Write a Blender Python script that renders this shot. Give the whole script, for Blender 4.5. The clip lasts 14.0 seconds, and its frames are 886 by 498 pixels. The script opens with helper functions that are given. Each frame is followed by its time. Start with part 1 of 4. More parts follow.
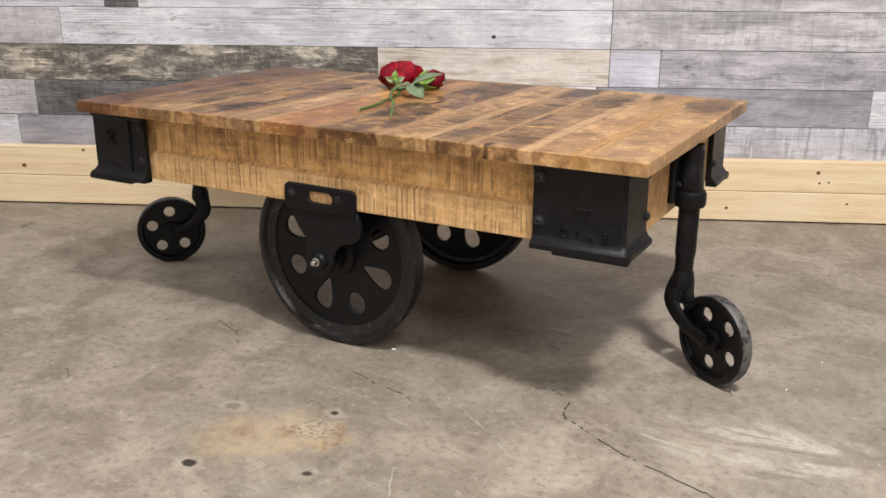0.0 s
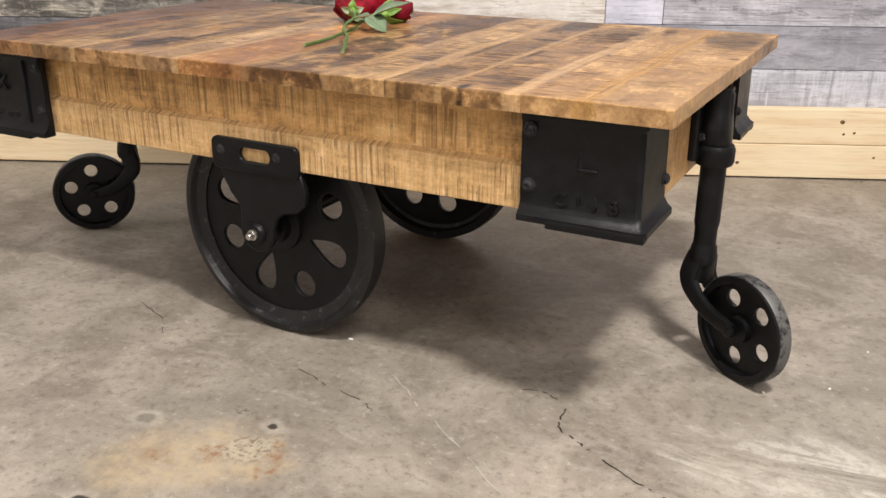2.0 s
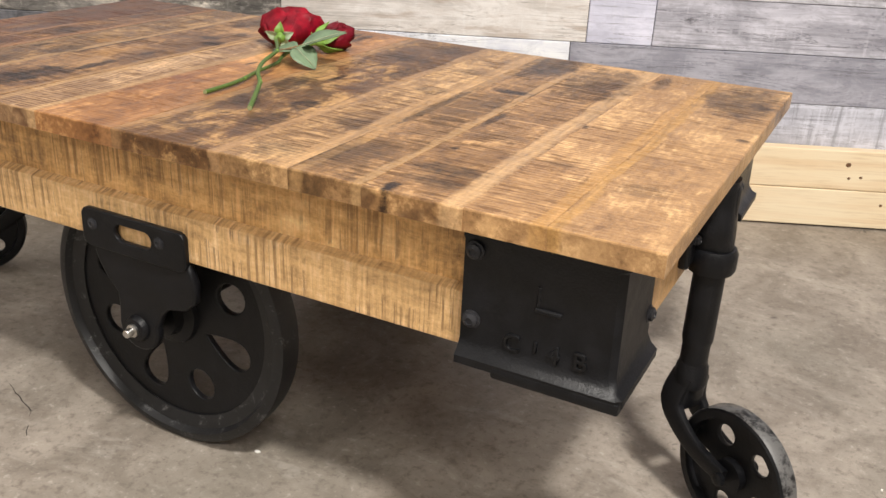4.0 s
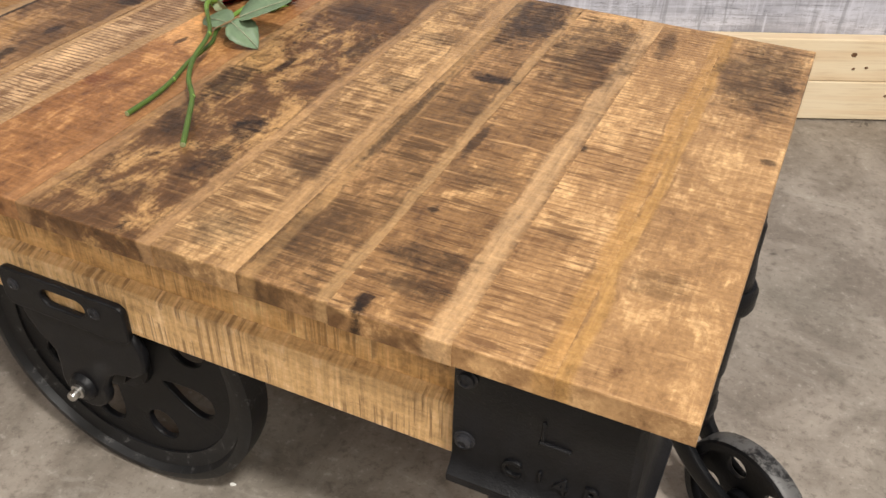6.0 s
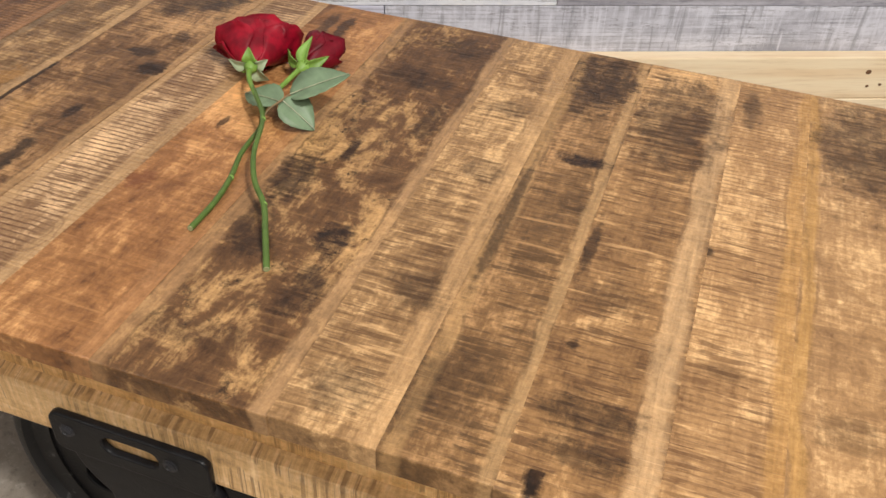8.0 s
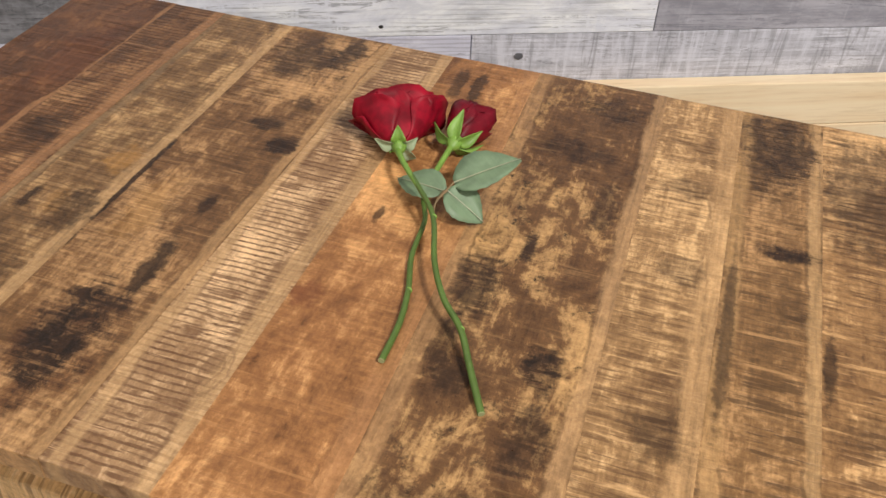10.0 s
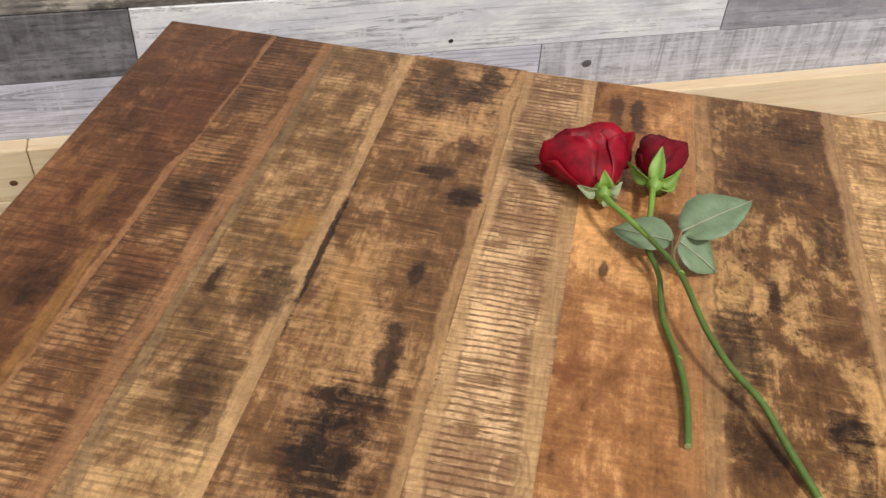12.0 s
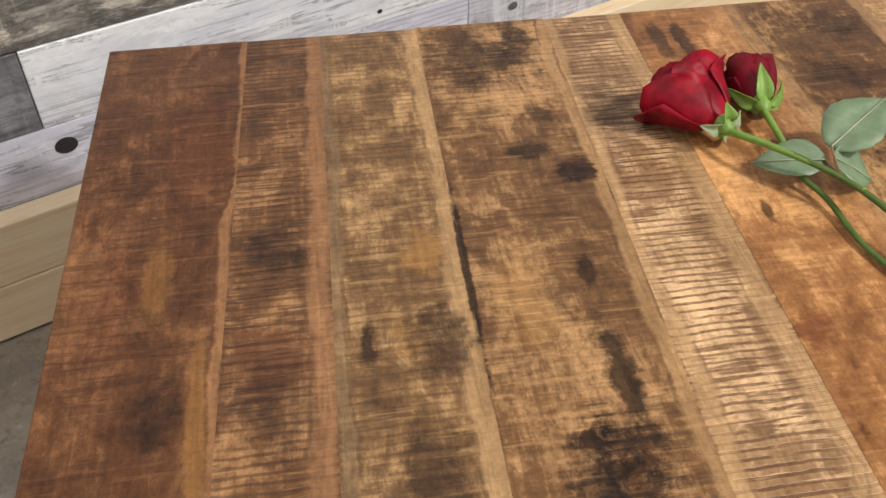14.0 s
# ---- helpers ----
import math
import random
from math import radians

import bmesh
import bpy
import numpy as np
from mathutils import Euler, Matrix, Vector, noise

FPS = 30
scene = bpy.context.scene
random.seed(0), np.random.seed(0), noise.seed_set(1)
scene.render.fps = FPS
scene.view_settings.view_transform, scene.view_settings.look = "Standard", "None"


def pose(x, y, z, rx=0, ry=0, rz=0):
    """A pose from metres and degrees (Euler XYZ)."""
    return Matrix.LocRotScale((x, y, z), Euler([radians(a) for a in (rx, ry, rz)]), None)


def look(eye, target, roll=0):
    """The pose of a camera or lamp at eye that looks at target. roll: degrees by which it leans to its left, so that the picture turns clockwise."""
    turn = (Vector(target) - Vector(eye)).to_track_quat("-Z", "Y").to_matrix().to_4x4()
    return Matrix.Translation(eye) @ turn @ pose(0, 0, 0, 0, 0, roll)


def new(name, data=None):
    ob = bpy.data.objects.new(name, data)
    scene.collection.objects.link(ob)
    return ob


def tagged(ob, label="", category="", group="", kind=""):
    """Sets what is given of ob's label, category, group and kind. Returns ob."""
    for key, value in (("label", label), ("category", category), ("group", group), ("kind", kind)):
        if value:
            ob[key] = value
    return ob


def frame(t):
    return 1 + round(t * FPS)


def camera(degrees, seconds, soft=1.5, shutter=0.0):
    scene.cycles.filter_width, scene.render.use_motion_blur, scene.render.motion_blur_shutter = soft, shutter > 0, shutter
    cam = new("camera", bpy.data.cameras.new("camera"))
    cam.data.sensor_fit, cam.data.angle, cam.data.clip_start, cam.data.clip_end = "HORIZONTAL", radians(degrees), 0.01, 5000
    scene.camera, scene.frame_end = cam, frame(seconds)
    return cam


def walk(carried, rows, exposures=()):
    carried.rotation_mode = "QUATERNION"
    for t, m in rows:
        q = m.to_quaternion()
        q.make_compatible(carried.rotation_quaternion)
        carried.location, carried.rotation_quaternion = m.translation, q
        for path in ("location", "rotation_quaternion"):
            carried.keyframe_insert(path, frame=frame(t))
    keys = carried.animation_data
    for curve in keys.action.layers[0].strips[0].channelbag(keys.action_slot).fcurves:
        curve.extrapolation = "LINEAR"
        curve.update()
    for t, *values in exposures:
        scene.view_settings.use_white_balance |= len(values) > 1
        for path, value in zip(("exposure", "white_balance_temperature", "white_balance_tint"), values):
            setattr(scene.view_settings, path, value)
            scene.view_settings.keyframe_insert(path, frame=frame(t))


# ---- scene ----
cam = camera(52.3, 14.0)
PATH = [
    (0, (0.975, -1.582, 0.739), (0.035, 0.065, 0.106), 0.1),
    (0.5, (0.987, -1.521, 0.706), (0.053, 0.125, 0.058), -0.2),
    (1, (0.941, -1.435, 0.7), (0.024, 0.214, 0.038), -0.2),
    (1.5, (0.89, -1.359, 0.667), (-0.019, 0.281, -0.029), -0.3),
    (2, (0.844, -1.304, 0.665), (-0.044, 0.331, -0.07), 0.2),
    (2.5, (0.813, -1.253, 0.682), (-0.049, 0.387, -0.071), 0.9),
    (3, (0.782, -1.191, 0.701), (-0.064, 0.453, -0.062), 1.8),
    (3.5, (0.746, -1.094, 0.706), (-0.084, 0.551, -0.071), 3.1),
    (4, (0.739, -1.0, 0.732), (-0.085, 0.632, -0.08), 2.9),
    (6.5, (0.551, -0.76, 0.921), (-0.024, 0.682, -0.341), 2.0),
    (7, (0.495, -0.75, 0.933), (-0.021, 0.703, -0.341), 2.7),
    (7.5, (0.453, -0.734, 0.946), (-0.044, 0.731, -0.322), 3.1),
    (8, (0.387, -0.698, 0.944), (-0.083, 0.782, -0.317), 3.1),
    (10.5, (0.088, -0.606, 0.976), (-0.294, 0.849, -0.341), 3.2),
    (11, (0.003, -0.601, 0.974), (-0.32, 0.865, -0.348), 3.6),
    (11.5, (-0.084, -0.602, 0.974), (-0.345, 0.869, -0.356), 4.1),
    (12, (-0.142, -0.586, 0.968), (-0.35, 0.888, -0.367), 4.2),
    (12.5, (-0.222, -0.551, 0.948), (-0.334, 0.93, -0.392), 3.4),
    (13, (-0.309, -0.511, 0.934), (-0.261, 0.947, -0.434), 2.8),
    (13.5, (-0.35, -0.491, 0.913), (-0.231, 0.939, -0.479), 1.8),
    (14, (-0.417, -0.48, 0.898), (-0.183, 0.953, -0.478), 0.7),
]
walk(cam, [(t, look(eye, target, roll)) for t, eye, target, roll in PATH],
     [(0, 0.1), (1.4, 0.12), (2.2, 0.26), (4, 0.26), (6.5, 0.0), (11.0, -0.05), (14, 0.0)])

# ---------------------------------------------------------------- light
world = bpy.data.worlds.new("world")
scene.world = world
world.use_nodes = True
world.node_tree.nodes["Background"].inputs[0].default_value = (0.9, 0.95, 1.0, 1)
world.node_tree.nodes["Background"].inputs[1].default_value = 0.05

WALL_TURN = 24.7
ROOM = pose(0, 0.79, 0, 0, 0, WALL_TURN)      # u along the plank wall, v into it, z up
ROOM_H = 3.0


def ceiling_lamp(x, y, turn, watts, long, wide):
    data = bpy.data.lights.new("unseen_light", "AREA")
    data.shape, data.size, data.size_y, data.energy = "RECTANGLE", long, wide, watts
    data.color = (1.0, 0.955, 0.895)
    lamp = new("unseen_light", data)
    lamp.matrix_world = pose(x, y, ROOM_H - 0.09, 0, 0, turn)
    return lamp


# first: key, placed from the shadow direction; other four: unseen fills added for brightness
LAMPS = [(1.5, -1.12, 24.7, 114, 0.36, 0.28), (-2.1, -1.1, 24.7, 13, 1.2, 0.3), (2.3, -2.3, 24.7, 56, 1.2, 0.3), (-1.6, -3.9, 24.7, 42, 1.2, 0.3), (-0.7, -0.1, 24.7, 10, 1.2, 0.3)]
for lamp_row in LAMPS:
    ceiling_lamp(*lamp_row)


# ---------------------------------------------------------------- node helpers
def material(name):
    m = bpy.data.materials.new(name)
    m.use_nodes = True
    nt = m.node_tree
    return m, nt, nt.nodes["Principled BSDF"]


def put(nt, socket, v):
    if isinstance(v, bpy.types.NodeSocket):
        nt.links.new(v, socket)
    elif isinstance(v, tuple) and socket.type == "RGBA":
        socket.default_value = (*v[:3], 1)
    else:
        socket.default_value = v


def mth(nt, op, a, b=0.0, clamp=False):
    n = nt.nodes.new("ShaderNodeMath")
    n.operation, n.use_clamp = op, clamp
    put(nt, n.inputs[0], a)
    put(nt, n.inputs[1], b)
    return n.outputs[0]


def vec(nt, op, a, b):
    n = nt.nodes.new("ShaderNodeVectorMath")
    n.operation = op
    put(nt, n.inputs[0], a)
    put(nt, n.inputs[1], b)
    return n.outputs["Value"] if op in ("LENGTH", "DISTANCE", "DOT_PRODUCT") else n.outputs["Vector"]


def mix(nt, f, a, b, blend="MIX"):
    n = nt.nodes.new("ShaderNodeMix")
    n.data_type, n.blend_type = "RGBA", blend
    put(nt, n.inputs[0], f)
    put(nt, n.inputs[6], a)
    put(nt, n.inputs[7], b)
    return n.outputs[2]


def noise_tex(nt, v, scale, detail=4.0, rough=0.55, warp=0.0):
    n = nt.nodes.new("ShaderNodeTexNoise")
    put(nt, n.inputs["Vector"], v)
    put(nt, n.inputs["Scale"], scale)
    put(nt, n.inputs["Detail"], detail)
    put(nt, n.inputs["Roughness"], rough)
    put(nt, n.inputs["Distortion"], warp)
    return n.outputs["Fac"]


def step(nt, f, lo, hi):
    """0 below lo, 1 above hi, smooth between; hi may be below lo."""
    n = nt.nodes.new("ShaderNodeMapRange")
    n.interpolation_type = "SMOOTHSTEP"
    if hi < lo:
        return mth(nt, "SUBTRACT", 1.0, step(nt, f, hi, lo))
    put(nt, n.inputs[0], f)
    put(nt, n.inputs[1], lo)
    put(nt, n.inputs[2], hi)
    return n.outputs[0]


def bump(nt, bsdf, h, strength, dist=0.002):
    n = nt.nodes.new("ShaderNodeBump")
    put(nt, n.inputs["Height"], h)
    n.inputs["Strength"].default_value, n.inputs["Distance"].default_value = strength, dist
    nt.links.new(n.outputs[0], bsdf.inputs["Normal"])


def place(nt, shift=(0, 0, 0)):
    g = nt.nodes.new("ShaderNodeNewGeometry")
    return vec(nt, "ADD", g.outputs["Position"], shift)


def local(nt):
    return nt.nodes.new("ShaderNodeTexCoord").outputs["Object"]


def rand(nt):
    return nt.nodes.new("ShaderNodeObjectInfo").outputs["Random"]


def blot(nt, p, wob, cx, cy, rx, ry, turn=0.0):
    """An uneven spot round (cx, cy): 1 inside, 0 outside."""
    q = vec(nt, "SUBTRACT", p, (cx, cy, 0.0))
    if turn:
        r = nt.nodes.new("ShaderNodeVectorRotate")
        r.rotation_type = "Z_AXIS"
        put(nt, r.inputs["Vector"], q)
        r.inputs["Angle"].default_value = radians(turn)
        q = r.outputs[0]
    q = vec(nt, "MULTIPLY", q, (1 / rx, 1 / ry, 0.0))
    d = mth(nt, "ADD", vec(nt, "LENGTH", q, (0, 0, 0)), wob)
    return step(nt, d, 1.15, 0.55)


# ---------------------------------------------------------------- materials
WOOD_GAIN = ((0.73, 0.68, 0.68), (1.12, 1.07, 1.10), (0.44, 0.34, 0.30))      # for the body, the pale and the dark tone of a plank


def ramp(nt, f, stops):
    n = nt.nodes.new("ShaderNodeValToRGB")
    put(nt, n.inputs[0], f)
    cr = n.color_ramp
    while len(cr.elements) < len(stops):
        cr.elements.new(0.5)
    for e, (at, c) in zip(cr.elements, stops):
        e.position, e.color = at, (*[min(1.0, k) for k in c], 1)
    return n.outputs[0]


def blend(a, c, t):
    return tuple(p + (q - p) * t for p, q in zip(a, c))


def wood_material(name, base, light, dark, saw=0.6, mottle=0.3, along="y", seed=0.0, blots=(), strip=None, rough=0.34, reds=(), golds=(), swirls=(), tan=0.62, comb=0.45, tilt=0.0, blotch=1.0):
    """Rough-sawn, lacquered mango wood. Grain runs along one axis, saw marks across it. blots: (x, y, rx, ry, strength) stains and knots."""
    m, nt, b = material(name)
    base, light, dark = (tuple(k * c for k, c in zip(g, v)) for g, v in zip(WOOD_GAIN, (base, light, dark)))
    flat = along == "x"

    def axes(across, lengthwise):
        """Frequencies for a noise: across the grain and along it."""
        return (lengthwise, across, across) if flat else (across, lengthwise, across)

    def grainy(across, lengthwise, detail, rough_=0.6, warp=0.0):
        return noise_tex(nt, vec(nt, "MULTIPLY", p, axes(across, lengthwise)), 1.0, detail, rough_, warp)

    def dev(f, k):
        return mth(nt, "MULTIPLY", mth(nt, "SUBTRACT", f, 0.5), k)

    raw = place(nt)
    p = vec(nt, "ADD", raw, (seed * 1.7, seed * 2.3, seed * 0.9))
    big = grainy(8, 5, 3, 0.55, 0.5)
    mid = grainy(24, 17, 6, 0.68, 0.7)
    fibre = grainy(170, 9, 5, 0.66, 0.6)
    fleck = grainy(95, 60, 6, 0.78, 0.3)
    pore = noise_tex(nt, p, 260.0, 4, 0.7)
    drag = grainy(9, 130, 5, 0.72, 0.2)
    spots = grainy(46, 40, 9, 0.78, 0.3)
    tone = mth(nt, "ADD", 0.5, dev(big, 0.8 * blotch))
    for f, k in ((mid, 0.95 * blotch), (fibre, 0.36), (fleck, 0.8), (drag, 0.14 if not flat else 0.8)):
        tone = mth(nt, "ADD", tone, dev(f, k))
    col = ramp(nt, tone, [(0.16, blend(base, dark, 0.8)), (0.36, blend(base, dark, 0.15 + 0.35 * tan)), (0.5, base), (0.67, light), (0.88, tuple(1.5 * c for c in light))])
    # saw marks: short strokes and, on some planks, an even comb
    zone = mth(nt, "ADD", grainy(13, 12, 4, 0.62, 0.4), dev(drag, 0.25))
    lines = grainy(5 if flat else 16, 190, 3, 0.55, 0.12)
    lines_b = grainy(24, 520, 3, 0.6, 0.1)
    comb_tex = nt.nodes.new("ShaderNodeTexWave")
    comb_tex.bands_direction = "X" if flat else "Y"
    put(nt, comb_tex.inputs["Vector"], p)
    for key, v in (("Scale", 47.0), ("Distortion", 2.3), ("Detail", 4.0), ("Detail Scale", 0.9), ("Detail Roughness", 0.6)):
        comb_tex.inputs[key].default_value = v
    wide = grainy(20, 75, 3, 0.6)
    teeth = mth(nt, "MULTIPLY", step(nt, mth(nt, "ADD", comb_tex.outputs["Fac"], dev(fleck, 0.4)), 0.62, 0.86), step(nt, wide, 0.36, 0.47))
    cut = mth(nt, "MULTIPLY", step(nt, lines, 0.52, 0.58), step(nt, zone, 0.45, 0.53))
    cut = mth(nt, "MAXIMUM", cut, mth(nt, "MULTIPLY", mth(nt, "MULTIPLY", step(nt, lines_b, 0.54, 0.6), step(nt, zone, 0.47, 0.57)), 0.4))
    cut = mth(nt, "MAXIMUM", cut, mth(nt, "MULTIPLY", teeth, comb))
    cut = mth(nt, "MULTIPLY", cut, mth(nt, "ADD", 0.7, dev(fleck, 1.6)), True)
    col = mix(nt, mth(nt, "MULTIPLY", cut, saw, True), col, blend(dark, base, 0.06))
    pale_cut = mth(nt, "MULTIPLY", step(nt, lines, 0.45, 0.34), mth(nt, "MULTIPLY", step(nt, wide, 0.42, 0.6), 0.6 * saw))
    col = mix(nt, pale_cut, col, tuple(min(1, 1.2 * c) for c in light))
    # dark staining in grains and clusters
    mo = mth(nt, "MULTIPLY", step(nt, mth(nt, "ADD", spots, dev(fleck, 0.35)), 0.52, 0.66), step(nt, big, 0.36, 0.56))
    mo = mth(nt, "MULTIPLY", mo, mth(nt, "ADD", 0.75, dev(fibre, 1.2)))
    col = mix(nt, mth(nt, "MULTIPLY", mo, mottle, True), col, tuple(0.62 * d for d in dark))
    sep = nt.nodes.new("ShaderNodeSeparateXYZ")
    put(nt, sep.inputs[0], raw)
    sheared = raw
    if tilt:
        off = nt.nodes.new("ShaderNodeCombineXYZ")
        put(nt, off.inputs[0], mth(nt, "MULTIPLY", mth(nt, "ADD", sep.outputs[1], 0.009), -tilt))
        sheared = vec(nt, "ADD", raw, off.outputs[0])
        sep = nt.nodes.new("ShaderNodeSeparateXYZ")
        put(nt, sep.inputs[0], sheared)
    for xs, ws, tint in strip or ():
        wav = mth(nt, "ADD", dev(noise_tex(nt, vec(nt, "MULTIPLY", p, (4, 9, 4)), 1.0, 4, 0.6), 0.026), dev(fleck, 0.006))
        off = mth(nt, "ABSOLUTE", mth(nt, "ADD", mth(nt, "SUBTRACT", sep.outputs[0], xs), wav))
        tint = (tint[0] * 1.02, tint[1] * 0.90, tint[2] * 0.88)
        sap = ramp(nt, mth(nt, "ADD", mth(nt, "ADD", 0.5, dev(fibre, 1.0)), dev(fleck, 0.9)), [(0.15, tuple(0.4 * c for c in tint)), (0.42, tuple(0.78 * c for c in tint)), (0.62, tint), (0.9, tuple(1.25 * c for c in tint))])
        col = mix(nt, mth(nt, "MULTIPLY", step(nt, mth(nt, "ADD", off, dev(spots, ws * 0.9)), ws * 1.5, ws * 0.5), 0.66), col, sap)
        rim_line = mth(nt, "MULTIPLY", step(nt, mth(nt, "ABSOLUTE", mth(nt, "SUBTRACT", off, ws * 1.15)), 0.0022, 0.0006), step(nt, mid, 0.47, 0.6))
        col = mix(nt, mth(nt, "MULTIPLY", rim_line, 0.5), col, blend(dark, base, 0.2))
    wob = mth(nt, "ADD", dev(noise_tex(nt, vec(nt, "MULTIPLY", p, (38, 26, 38)), 1.0, 8, 0.74), 2.4), dev(drag, 1.2))
    crisp = mth(nt, "ADD", 0.68, mth(nt, "MULTIPLY", mth(nt, "MAXIMUM", step(nt, spots, 0.4, 0.56), step(nt, lines, 0.48, 0.58)), 0.5))
    for cx, cy, rx, ry, s, hue in [(*r, (0.12, 0.03, 0.012)) for r in reds] + [(*r, (0.40, 0.2, 0.055)) for r in golds]:
        col = mix(nt, mth(nt, "MULTIPLY", mth(nt, "MULTIPLY", blot(nt, raw, wob, cx, cy, rx, ry), s), mth(nt, "ADD", 0.7, dev(fibre, 1.2)), True), col, hue)
    for cx, cy, r, s in swirls:
        d = mth(nt, "ADD", vec(nt, "LENGTH", vec(nt, "MULTIPLY", vec(nt, "SUBTRACT", raw, (cx, cy, 0.442)), (1 / r, 0.62 / r, 0.0)), (0, 0, 0)), dev(mid, 1.1))
        rings = step(nt, mth(nt, "SINE", mth(nt, "MULTIPLY", d, 21.0)), 0.1, 0.95)
        col = mix(nt, mth(nt, "MULTIPLY", mth(nt, "MULTIPLY", rings, step(nt, d, 1.1, 0.6)), s), col, blend(base, dark, 0.55))
    for cx, cy, rx, ry, s in blots:
        f = mth(nt, "MULTIPLY", blot(nt, sheared if rx < 0.004 else raw, wob, cx, cy, rx, ry), s)
        if rx > 0.015:
            f = mth(nt, "MULTIPLY", f, crisp, True)
        col = mix(nt, f, col, mix(nt, step(nt, fleck, 0.4, 0.62), (0.014, 0.0075, 0.0045), (0.042, 0.02, 0.0095)))
    col = mix(nt, 0.2, col, mix(nt, step(nt, pore, 0.25, 0.75), (0.08, 0.08, 0.08), (0.92, 0.92, 0.92)), "SOFT_LIGHT")
    put(nt, b.inputs["Base Color"], col)
    put(nt, b.inputs["Roughness"], mth(nt, "ADD", rough, mth(nt, "ADD", dev(mid, 0.3), mth(nt, "MULTIPLY", cut, 0.2))))
    b.inputs["Specular IOR Level"].default_value = 0.3
    h = mth(nt, "ADD", mth(nt, "MULTIPLY", cut, -0.5 * saw), mth(nt, "ADD", dev(fibre, 0.5), mth(nt, "ADD", dev(fleck, 0.5), dev(mid, 0.6))))
    bump(nt, b, h, 0.55, 0.0013)
    return m


def iron_material(name, base=(0.0036, 0.0037, 0.0045), rough=0.36):
    m, nt, b = material(name)
    p = place(nt)
    n1 = noise_tex(nt, p, 40.0, 5, 0.65)
    n2 = noise_tex(nt, p, 420.0, 3, 0.6)
    put(nt, b.inputs["Base Color"], mix(nt, step(nt, n1, 0.35, 0.75), base, tuple(2.2 * c for c in base)))
    put(nt, b.inputs["Roughness"], mth(nt, "ADD", rough - 0.1, mth(nt, "MULTIPLY", n1, 0.28)))
    b.inputs["Specular IOR Level"].default_value = 0.24
    bump(nt, b, mth(nt, "ADD", n2, mth(nt, "MULTIPLY", n1, 1.5)), 0.35, 0.0012)
    return m


def worn_iron_material(name, lo):
    """Black paint rubbed grey by rolling."""
    m, nt, b = material(name)
    p = place(nt)
    n1 = noise_tex(nt, p, 55.0, 6, 0.7, 0.4)
    n2 = noise_tex(nt, p, 300.0, 4, 0.6)
    worn = mth(nt, "MULTIPLY", step(nt, mth(nt, "ADD", n1, mth(nt, "MULTIPLY", n2, 0.25)), lo, lo + 0.16), 0.8)
    put(nt, b.inputs["Base Color"], mix(nt, worn, (0.0045, 0.0046, 0.0056), (0.13, 0.127, 0.125)))
    put(nt, b.inputs["Roughness"], 0.5)
    bump(nt, b, n2, 0.3, 0.0008)
    return m


def steel_material():
    m, nt, b = material("zinc_steel")
    b.inputs["Base Color"].default_value = (0.55, 0.54, 0.52, 1)
    b.inputs["Metallic"].default_value, b.inputs["Roughness"].default_value = 1.0, 0.28
    bump(nt, b, noise_tex(nt, place(nt), 300.0, 2), 0.1, 0.0005)
    return m


